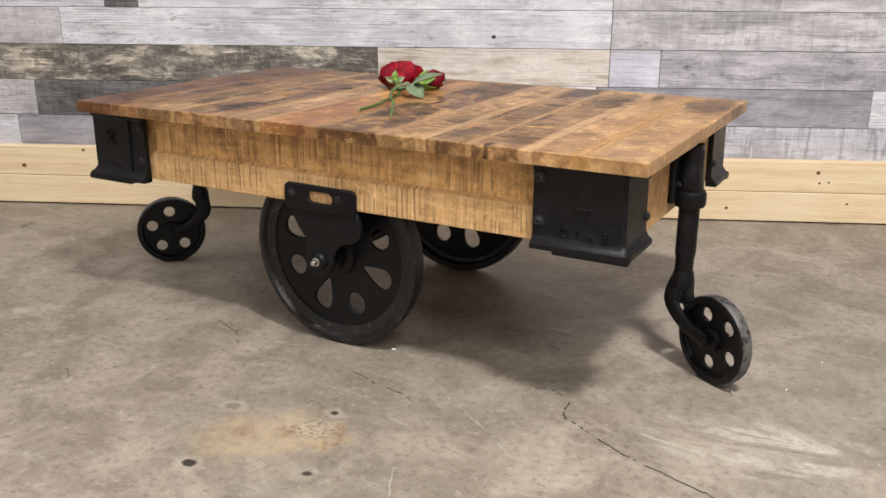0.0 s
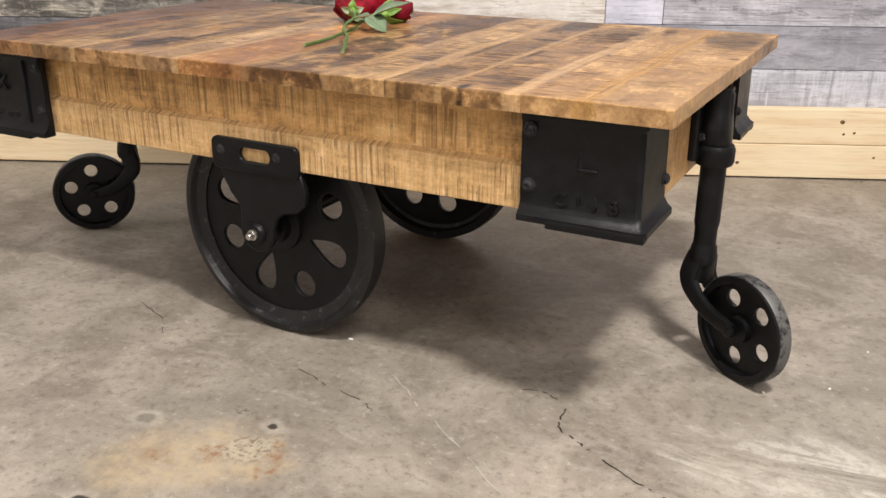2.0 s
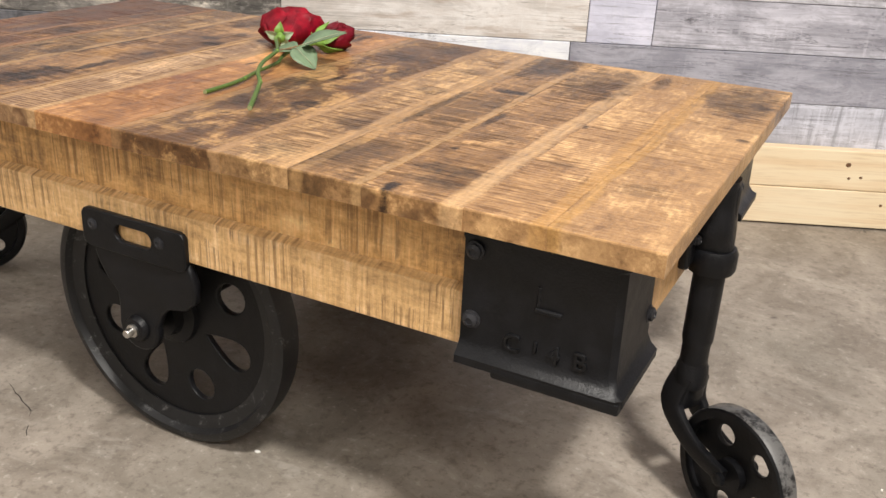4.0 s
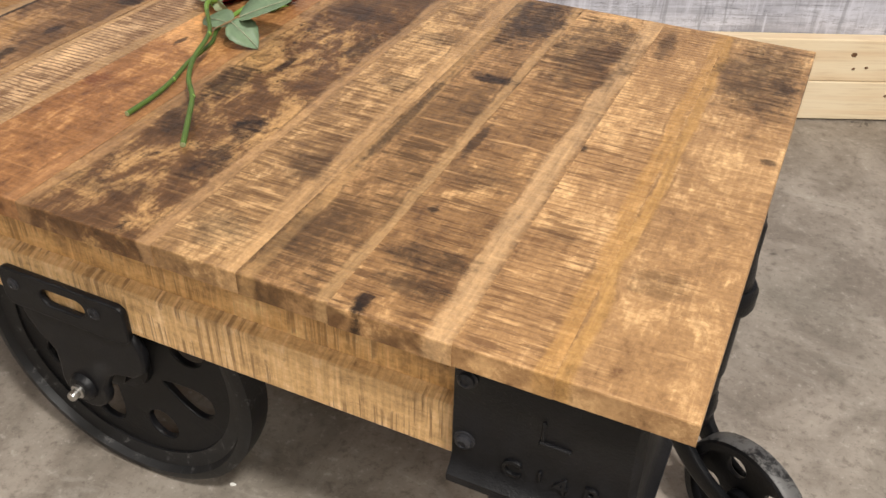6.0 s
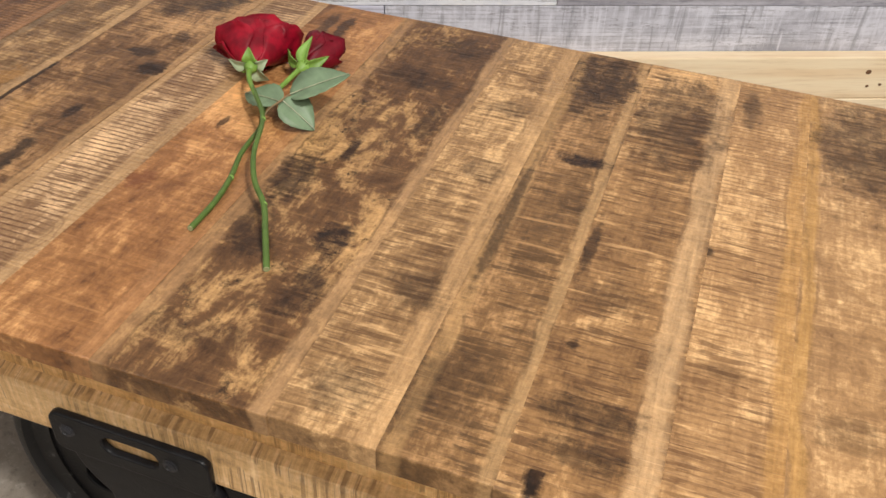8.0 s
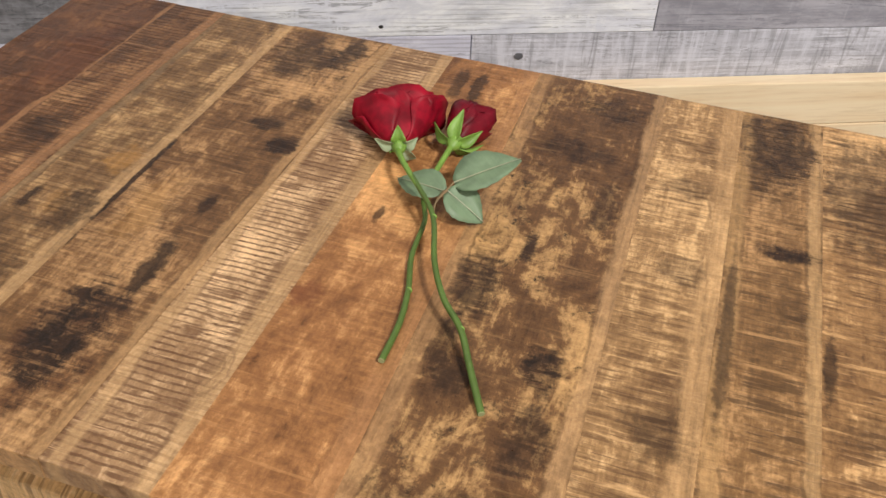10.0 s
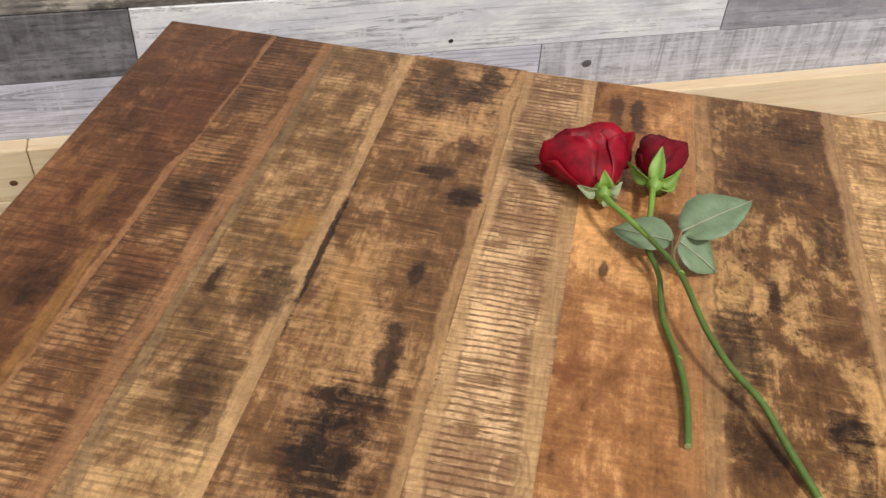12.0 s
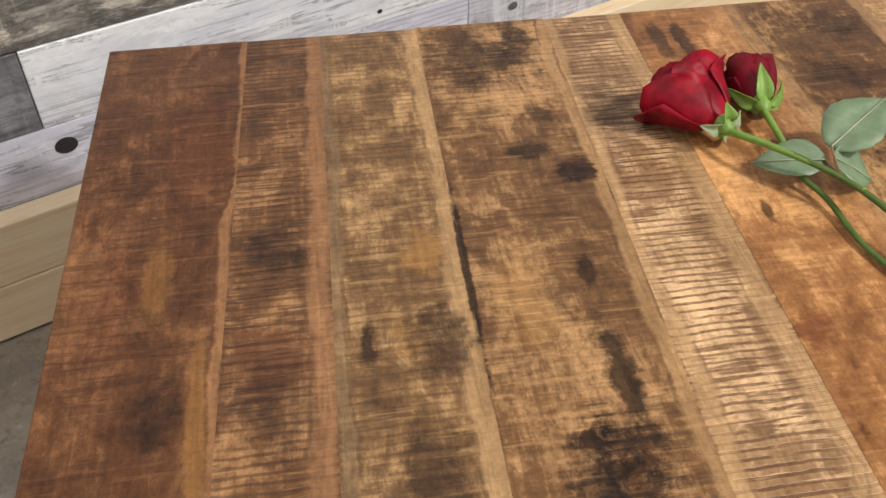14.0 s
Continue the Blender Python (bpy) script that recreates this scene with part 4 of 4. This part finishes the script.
# ---- end casters: pipe post with collar, fork and five-hole wheel
def end_caster(sx, px, py, trail, turn, spin_deg):
    """sx: end of the cart. turn: heading, in degrees, from the post to the wheel's axle."""
    post = part("caster_post", lathe([(0.0165, 0.165), (0.0165, 0.205), (0.0175, 0.21), (0.0185, 0.215), (0.0185, 0.405), (0.015, 0.412), (0.008, 0.416)], 28), IRON, cart, "black iron pipe post of a caster", m=pose(px, py, 0), smooth=True)
    part("collar", lathe([(0.0185, 0.302), (0.026, 0.304), (0.028, 0.309), (0.028, 0.327), (0.025, 0.333), (0.0185, 0.334)], 28), IRON, post, smooth=True)
    part("mount_plate", box(*sorted((-sx * 0.03, -sx * 0.017)), -0.046, 0.046, 0.314, 0.418, 0.004, 2), IRON, post)
    sad = sweep([(-sx * 0.004, 0, 0.33), (-sx * 0.004, 0, 0.355), (-sx * 0.004, 0, 0.385), (-sx * 0.004, 0, 0.415)], [(0.026, 0.02), (0.024, 0.03), (0.021, 0.025), (0.02, 0.021)], 16, (1, 0, 0), 2.6)
    part("saddle", sad, IRON, post, smooth=True)
    for by in (-0.032, 0.032):
        bolt(post, pose(-sx * 0.017, by, 0.348, 0, 90 * sx, 0), 0.006, 0.007)
    a = radians(turn)
    d = Vector((math.cos(a), math.sin(a), 0))
    nrm = Vector((-math.sin(a), math.cos(a), 0))
    R = 0.08
    hub = d * trail + Vector((0, 0, R))
    fork = part("fork", lathe([(0.019, 0.15), (0.021, 0.158), (0.0195, 0.172), (0.0168, 0.183)], 24), IRON, post, smooth=True)
    yoke = sweep([(0, 0, 0.178), (0, 0, 0.162), Vector((0, 0, 0.146)) - d * 0.002, Vector((0, 0, 0.123)) - d * 0.003], [(0.0165, 0.0165), (0.0175, 0.0165), (0.0195, 0.016), (0.021, 0.015)], 16, nrm, 3.4)
    part("yoke", yoke, IRON, fork, smooth=True)
    for s in (-1, 1):
        o = nrm * s
        pts = [Vector((0, 0, 0.166)) + o * 0.011, Vector((0, 0, 0.130)) - d * 0.006 + o * 0.018, Vector((0, 0, 0.108)) + d * 0.010 + o * 0.0195, Vector((0, 0, 0.089)) + d * (trail * 0.48) + o * 0.0195, hub + o * 0.0195]
        arm = sweep(pts, [(0.007, 0.0155), (0.007, 0.0165), (0.006, 0.0145), (0.0055, 0.012), (0.0052, 0.0098)], 16, nrm, 4.0)
        part("fork_arm", arm, IRON, fork, smooth=True)
        q = Vector((0, 0, 1)).rotation_difference(o).to_matrix().to_4x4()
        part("axle_nut", lathe([(0.008, 0.0), (0.008, 0.006), (0.004, 0.008)], 12), IRON, fork, m=Matrix.Translation(hub + o * 0.024) @ q, smooth=True)
    w = 0.026
    h = w / 2
    rim = lathe([(R - 0.003, h), (R, h - 0.003), (R, -h + 0.003), (R - 0.003, -h), (R - 0.012, -h), (R - 0.014, -0.004), (R - 0.014, 0.004), (R - 0.012, h)], 56, True)
    spin = Matrix.Translation(hub) @ Vector((0, 0, 1)).rotation_difference(nrm).to_matrix().to_4x4()
    wh = part("caster_wheel", rim, IRON, post, "small black iron wheel with round holes and worn tread", m=spin, smooth=True)
    holes = [circle(0.046 * math.cos(radians(72 * k + spin_deg)), 0.046 * math.sin(radians(72 * k + spin_deg)), 0.0142, 22) for k in range(5)]
    part("web", sheet_mesh("web", [circle(0, 0, R - 0.011, 48)] + holes, 0.007, 0.0014), IRON, wh)
    part("hub", lathe([(0.02, -0.014), (0.02, 0.014)], 24), IRON, wh, smooth=True)
    part("tread", lathe([(R - 0.0005, h - 0.0022), (R + 0.0009, h - 0.004), (R + 0.0009, -h + 0.004), (R - 0.0005, -h + 0.0022)], 56, True), RUBBED, wh, "grey rubbed tread", smooth=True)
    return post


end_caster(1, 0.588, -0.017, 0.092, -33, 66)
end_caster(-1, -0.606, -0.015, 0.075, 226, 66)


# the deck leans a little, its heavier end lower
LEAN = Matrix.Translation((0, 0, 0.4)) @ pose(0, 0, 0, 0, -0.38, 0) @ Matrix.Translation((0, 0, -0.4))
for ob in cart.children:
    if ob.name.split(".")[0] in ("tabletop_plank", "apron_board", "end_board", "corner_bracket"):
        ob.matrix_basis = LEAN


# ---------------------------------------------------------------- roses on the tabletop
def petal(bm, base, axis, ang, r_base, r_top, height, width, curl, seed):
    """One cupped petal sheet round an axis, edge rolled outwards."""
    axis = axis.normalized()
    e1 = axis.orthogonal().normalized()
    e2 = axis.cross(e1)
    nu, nv = 8, 8
    grid = []
    for j in range(nv + 1):
        v = j / nv
        row = []
        for i in range(nu + 1):
            u = i / nu * 2 - 1
            spread = width * math.sin(min(1.0, 0.25 + v * 1.05) * math.pi / 2) * (1 - 0.35 * max(0, v - 0.75) / 0.25 * abs(u))
            th = ang + u * spread
            r = r_base + (r_top - r_base) * math.sin(v * math.pi / 2) ** 0.9 + curl * max(0, v - 0.7) ** 1.4 * 3.0
            r += 0.002 * math.sin(seed * 3 + u * 5 + v * 4) * v + 0.0012 * math.sin(seed * 7 + u * 11) * v * v
            z = height * v * (1 - 0.1 * u * u * v) + height * 0.15 * (1 - abs(u)) ** 1.2 * v ** 4 - curl * 1.6 * max(0, v - 0.82) ** 1.2 + 0.001 * math.sin(seed + u * 6) * v
            row.append(bm.verts.new(base + axis * z + (e1 * math.cos(th) + e2 * math.sin(th)) * max(r, 0.0005)))
        grid.append(row)
    for j in range(nv):
        for i in range(nu):
            bm.faces.new((grid[j][i], grid[j][i + 1], grid[j + 1][i + 1], grid[j + 1][i]))


def leaf_sheet(bm, root, tip, up, half, cup, wave=0.0, fat=0.74):
    root, tip = Vector(root), Vector(tip)
    d = tip - root
    length = d.length
    d.normalize()
    side = d.cross(Vector(up)).normalized()
    nor = side.cross(d)
    n = 12
    rows = []
    for j in range(n + 1):
        v = j / n
        w = half * math.sin(math.pi * (0.03 + 0.965 * v) ** fat) ** 0.88
        row = []
        for i in (-2, -1, 0, 1, 2):
            k = i / 2
            serr = 1 + (0.05 if abs(i) == 2 and j % 2 else 0)
            row.append(bm.verts.new(root + d * length * v + side * w * k * serr + nor * (cup * (k * k - 0.3) * w + wave * math.sin(v * 5) - 0.12 * length * (v - 0.5) ** 2)))
        rows.append(row)
    for a, c in zip(rows, rows[1:]):
        for i in range(4):
            bm.faces.new((a[i], a[i + 1], c[i + 1], c[i]))


def sheet(name, bm, mat, parent, label="", thick=0.0006):
    ob = part(name, bm, mat, parent, label, smooth=True)
    ob.data.set_sharp_from_angle(angle=radians(180))
    md = ob.modifiers.new("thickness", "SOLIDIFY")
    md.thickness, md.offset = thick, 0
    return ob


def rose(name_label, neck, crown, radius, rounds, stem_pts, stem_r, sepal_spread, open_, flat=1.0, sepal_len=0.012, petal_mat=None, pale_sepals=()):
    neck, crown = Vector(neck), Vector(crown)
    axis = crown - neck
    length = axis.length
    r = empty("rose", name_label, "rose", pose(*stem_pts[-1]), "roses on the table")
    base_inv = Matrix.Translation(-Vector(stem_pts[-1]))

    def add(nm, bm, mat, parent=r, label="", thin=False):
        if parent is r:
            if nm == "petal":
                for vert in bm.verts:
                    vert.co.z = neck.z + (vert.co.z - neck.z) * flat
            bm.transform(base_inv)
        return sheet(nm, bm, mat, parent, label) if thin else part(nm, bm, mat, parent, label, smooth=True)

    k = 0
    for ring, count in enumerate(rounds):
        f = (ring + 1) / len(rounds)
        for i in range(count):
            bm = bmesh.new()
            k += 1
            vary = 1 + 0.1 * math.sin(k * 2.9)
            petal(bm, neck + axis.normalized() * 0.003, axis, 2 * math.pi * i / count + ring * 1.1, 0.004 * f + 0.001, radius * (0.25 + 0.75 * f) * vary, length * (1.04 - 0.12 * f) + 0.005 * math.sin(k * 1.7), 0.95 + 0.15 * (1 - f) + 2.2 / count * 0.35, open_ * f, k * 1.3)
            add("petal", bm, petal_mat, thin=True)
    ball = lathe([(0.0025, -0.004), (0.006, 0.0), (0.0085, 0.006), (0.008, 0.011), (0.004, 0.014)], 20)
    ball.transform(Matrix.Translation(neck - axis.normalized() * 0.004) @ Vector((0, 0, 1)).rotation_difference(axis).to_matrix().to_4x4())
    add("calyx", ball, SEPAL)
    e1 = axis.normalized().orthogonal()
    e2 = axis.normalized().cross(e1)
    for i in range(5):
        a = 2 * math.pi * i / 5 + 0.4
        out = e1 * math.cos(a) + e2 * math.sin(a)
        bm = bmesh.new()
        tip = neck + out * (radius * sepal_spread * (0.8 + 0.35 * math.sin(i * 2.3))) + axis.normalized() * (sepal_len * (0.8 + 0.3 * math.sin(i * 1.7)))
        tip.z = max(tip.z, 0.4445)
        leaf_sheet(bm, neck + out * 0.0045, tip, out, 0.0062 + 0.0012 * math.sin(i * 2.1), 0.7, 0.0018, 0.5)
        add("sepal", bm, SEPAL_PALE if i in pale_sepals else SEPAL, thin=True)
    n = len(stem_pts)
    add("stem", sweep(stem_pts, [(stem_r * (0.85 + 0.3 * i / (n - 1)),) * 2 for i in range(n)], 12), STEM)
    fresh = [Vector(q) for q in stem_pts[:3]]
    add("neck", sweep(fresh, [(stem_r * 1.25,) * 2, (stem_r * 1.08,) * 2, (stem_r * 0.9,) * 2], 12), SEPAL, label="fresh bright green neck of the stem")
    end, before = Vector(stem_pts[-1]), Vector(stem_pts[-2])
    cut = lathe([(stem_r * 1.1, -0.001), (stem_r * 1.1, 0.0006)], 12)
    cut.transform(Matrix.Translation(end) @ Vector((0, 0, 1)).rotation_difference(end - before).to_matrix().to_4x4())
    add("cut_end", cut, CUT, label="pale cut end")
    return r, add


ROSE_A = [(-0.091, 0.074, 0.465), (-0.074, 0.045, 0.472), (-0.050, 0.016, 0.473), (-0.025, -0.017, 0.470), (-0.006, -0.070, 0.467), (0.014, -0.106, 0.463), (0.036, -0.130, 0.4585), (0.053, -0.160, 0.452), (0.073, -0.196, 0.4462)]
big, add_big = rose("dark red open rose with green stem lying on the planks", (-0.093, 0.081, 0.465), (-0.113, 0.138, 0.470), 0.0365, (2, 3, 4, 4, 5), ROSE_A, 0.0026, 0.52, 0.021, 0.72, 0.004, PETAL, (0, 1, 3))
ROSE_B = [(-0.047, 0.110, 0.460), (-0.049, 0.061, 0.458), (-0.050, 0.031, 0.453), (-0.038, 0.000, 0.449), (-0.034, -0.047, 0.4465), (-0.022, -0.090, 0.4465), (-0.0155, -0.130, 0.4465), (-0.015, -0.172, 0.4462)]
bud, add_bud = rose("half-open dark red rose bud with long stem on the planks", (-0.046, 0.112, 0.460), (-0.040, 0.158, 0.463), 0.0225, (2, 3, 4, 4), ROSE_B, 0.0025, 1.0, 0.003, 0.9, 0.026, PETAL_DARK, (2,))

for root, tip, half, up, cup in (((-0.023, 0.038, 0.470), (0.032, 0.067, 0.4925), 0.0235, (-0.25, -0.3, 1), 0.25), ((-0.0255, 0.026, 0.4685), (0.0125, 0.021, 0.4455), 0.0195, (0.3, -0.35, 1), 0.2), ((-0.030, 0.030, 0.464), (-0.082, 0.045, 0.456), 0.0175, (0.0, -0.3, 1), 0.25)):
    bm = bmesh.new()
    leaf_sheet(bm, root, tip, up, half, cup, 0.0012)
    add_big("leaf", bm, LEAF, label="matt grey-green rose leaf", thin=True)
    rib = sweep([root, [0.5 * (a + c) + (0.0006 if i == 2 else 0) for i, (a, c) in enumerate(zip(root, tip))], tip], [(0.0008, 0.0008), (0.0006, 0.0006), (0.0003, 0.0003)], 6)
    add_big("leaf_rib", rib, RIB)
    twig = sweep([root, (-0.030, 0.006, 0.468), (-0.025, -0.017, 0.470)], [(0.0009, 0.0009)] * 3, 6)
    add_big("leaf_stalk", twig, STALK)

for adder, spots in ((add_big, (ROSE_A[1], ROSE_A[3], ROSE_A[6])), (add_bud, (ROSE_B[2], ROSE_B[5]))):
    for x, y, z in spots:
        bump_on = lathe([(0.001, -0.0025), (0.0027, -0.001), (0.0029, 0.001), (0.001, 0.0025)], 10)
        bump_on.transform(pose(x + 0.0006, y, z, 60, 0, 20))
        adder("thorn_scar", bump_on, SEPAL)

# ---------------------------------------------------------------- floor marks
def floor_crack(pts, wide, mat=CRACK, label="thin dark crack in the concrete floor"):
    bm = bmesh.new()
    rnd = random.Random(len(pts))
    fine = []
    for a, c in zip(pts, pts[1:]):
        for k in range(6):
            t = k / 6
            fine.append((a[0] + (c[0] - a[0]) * t + rnd.uniform(-0.002, 0.002), a[1] + (c[1] - a[1]) * t + rnd.uniform(-0.002, 0.002)))
    for (ax, ay), (bx, by) in zip(fine, fine[1:]):
        if rnd.random() < 0.3:
            continue
        w = wide * rnd.uniform(0.4, 1.0)
        nx, ny = -(by - ay), bx - ax
        ln = math.hypot(nx, ny) or 1
        nx, ny = nx / ln * w, ny / ln * w
        vs = [bm.verts.new(p) for p in ((ax - nx, ay - ny, 0.0006), (bx - nx, by - ny, 0.0006), (bx + nx, by + ny, 0.0006), (ax + nx, ay + ny, 0.0006))]
        bm.faces.new(vs)
    ob = part("floor_crack", bm, mat)
    return tagged(ob, label, "crack", kind="structure")


def paint_chip(x, y, s, turn):
    bm = bmesh.new()
    vs = [bm.verts.new((s * math.cos(a) * (1 + 0.3 * math.sin(3 * a + turn)), s * 0.6 * math.sin(a), z)) for z in (0.0, 0.0015) for a in [k * math.pi / 3 for k in range(6)]]
    bm.faces.new(vs[:6])
    bm.faces.new(vs[6:])
    for k in range(6):
        bm.faces.new((vs[k], vs[(k + 1) % 6], vs[6 + (k + 1) % 6], vs[6 + k]))
    return tagged(part("paint_chip", bm, CHIP, m=pose(x, y, 0.0004, 0, 0, turn * 57)), "tiny pale chip lying on the concrete", "debris", "floor debris")

floor_crack([(0.405, -0.252), (0.425, -0.245), (0.442, -0.247), (0.462, -0.258)], 0.0014)
floor_crack([(0.478, -0.272), (0.480, -0.30), (0.487, -0.323), (0.52, -0.34), (0.555, -0.359), (0.60, -0.382), (0.636, -0.396), (0.684, -0.41), (0.742, -0.428), (0.80, -0.445)], 0.0014)
floor_crack([(0.086, -0.358), (0.15, -0.378), (0.226, -0.393), (0.25, -0.41)], 0.0009)
floor_crack([(-0.30, -0.30), (-0.22, -0.33), (-0.17, -0.38)], 0.0008)
floor_crack([(0.221, -0.306), (0.296, -0.364), (0.409, -0.438), (0.51, -0.511)], 0.0011, SCRATCH, "pale scratch in the concrete floor")
floor_crack([(0.33, -0.60), (0.36, -0.66), (0.37, -0.72)], 0.0012, SCRATCH, "pale scratch in the concrete floor")
for cx_, cy_, cs_, ct_ in ((0.10, -0.242, 0.004, 0.3), (0.792, -0.039, 0.003, 1.2), (0.71, -0.095, 0.003, 2.2), (0.62, 0.02, 0.0022, 0.9), (0.83, 0.11, 0.0022, 1.7)):
    paint_chip(cx_, cy_, cs_, ct_)

# ---------------------------------------------------------------- plank wall and skirting boards
ROW0, ROW_H = 0.163, 0.1035
KNOWN = {
    0: [(-4.6, W_WHITE), (-1.607, W_BLUE), (-1.1, W_LILAC), (-0.21, W_SCUFF), (1.3, W_GREY)],
    1: [(-4.6, W_SMEAR), (-1.54, W_COAL), (-0.818, W_BRIGHT), (0.1, W_BLUE), (0.846, W_WHITE)],
    2: [(-4.6, W_FLAKED), (-0.517, W_SCRATCH), (0.132, W_LILAC), (0.27, W_GREY), (1.9, W_LILAC)],
    3: [(-4.6, W_SMEAR), (-1.436, W_WHITE), (0.132, W_SMEAR), (2.0, W_WHITE)],
    4: [(-4.6, W_LILAC), (-1.3, W_COAL), (-1.2, W_WHITE), (0.132, W_SMEAR)],
}
rnd = random.Random(4)
kinds = [W_WHITE, W_LILAC, W_GREY, W_BLUE, W_COAL, W_FLAKED, W_SCRATCH]
z = ROW0
row = 0
while z < ROOM_H - 0.01:
    top = min(z + ROW_H, ROOM_H)
    if row in KNOWN:
        cells = KNOWN[row]
    else:
        cells, u = [], -4.6
        while u < 4.4:
            cells.append((u, rnd.choice(kinds)))
            u += rnd.uniform(1.0, 2.2)
    for k, (u0, mt) in enumerate(cells):
        u1 = cells[k + 1][0] if k + 1 < len(cells) else 4.6
        proud = rnd.uniform(0.0, 0.0025)
        mid = 0.5 * (u0 + u1)
        part("board", box(u0 - mid + 0.0007, u1 - mid - 0.0007, 0.0, 0.0117 + proud, -(top - z) / 2 + 0.0006, (top - z) / 2 - 0.0006, 0.0012), mt, wall, m=pose(mid, -proud, 0.5 * (z + top)))
    z = top
    row += 1


def knot(x, z, rx, rz, mat, v, parent=wall):
    bm = lathe([(1.0, 0.0), (0.9, 0.0006), (0.5, 0.0009)], 14)
    bm.transform(Matrix.Diagonal((rx, rz, 1, 1)))
    return part("knot", bm, mat, parent, m=pose(x, v, z, 90, 0, 0))


for u, zz, r in ((-0.80, 0.237, 0.014), (-0.36, 0.285, 0.004), (0.90, 0.335, 0.003), (-0.19, 0.505, 0.006)):
    knot(u, zz, r, r * 0.8, DARK_KNOT, -0.0026)

knot(-0.128, 0.226, 0.008, 0.0065, GREY_KNOT, -0.0026)
SK = 0.033
for z0, z1, cuts in ((0.004, 0.0885, (-4.6, -2.3, 1.6, 4.6)), (0.0895, 0.178, (-4.6, -0.99, 4.6))):
    for u0, u1 in zip(cuts, cuts[1:]):
        mid = 0.5 * (u0 + u1)
        bb = part("baseboard", box(u0 - mid + 0.0008, u1 - mid - 0.0008, -SK, -0.0028, -0.0885 / 2, z1 - z0 - 0.0885 / 2, 0.0025, 2), PINE, m=ROOM @ pose(mid, 0, z0 + 0.0885 / 2))
        structure(bb, "pale knotty pine board along the foot of the wall", "baseboard")
        spots = [(-1.59, 0.118, 0.006), (-1.40, 0.168, 0.004), (0.72, 0.147, 0.005), (0.727, 0.117, 0.003), (0.752, 0.12, 0.003), (0.809, 0.059, 0.003), (-1.02, 0.122, 0.005), (0.48, 0.04, 0.004)]
        for ku, kz, kr in spots:
            if u0 < ku < u1 and z0 < kz < z1:
                knot(ku - mid, kz - z0 - 0.0885 / 2, kr * 1.2, kr, KNOT, -SK - 0.0002, bb)
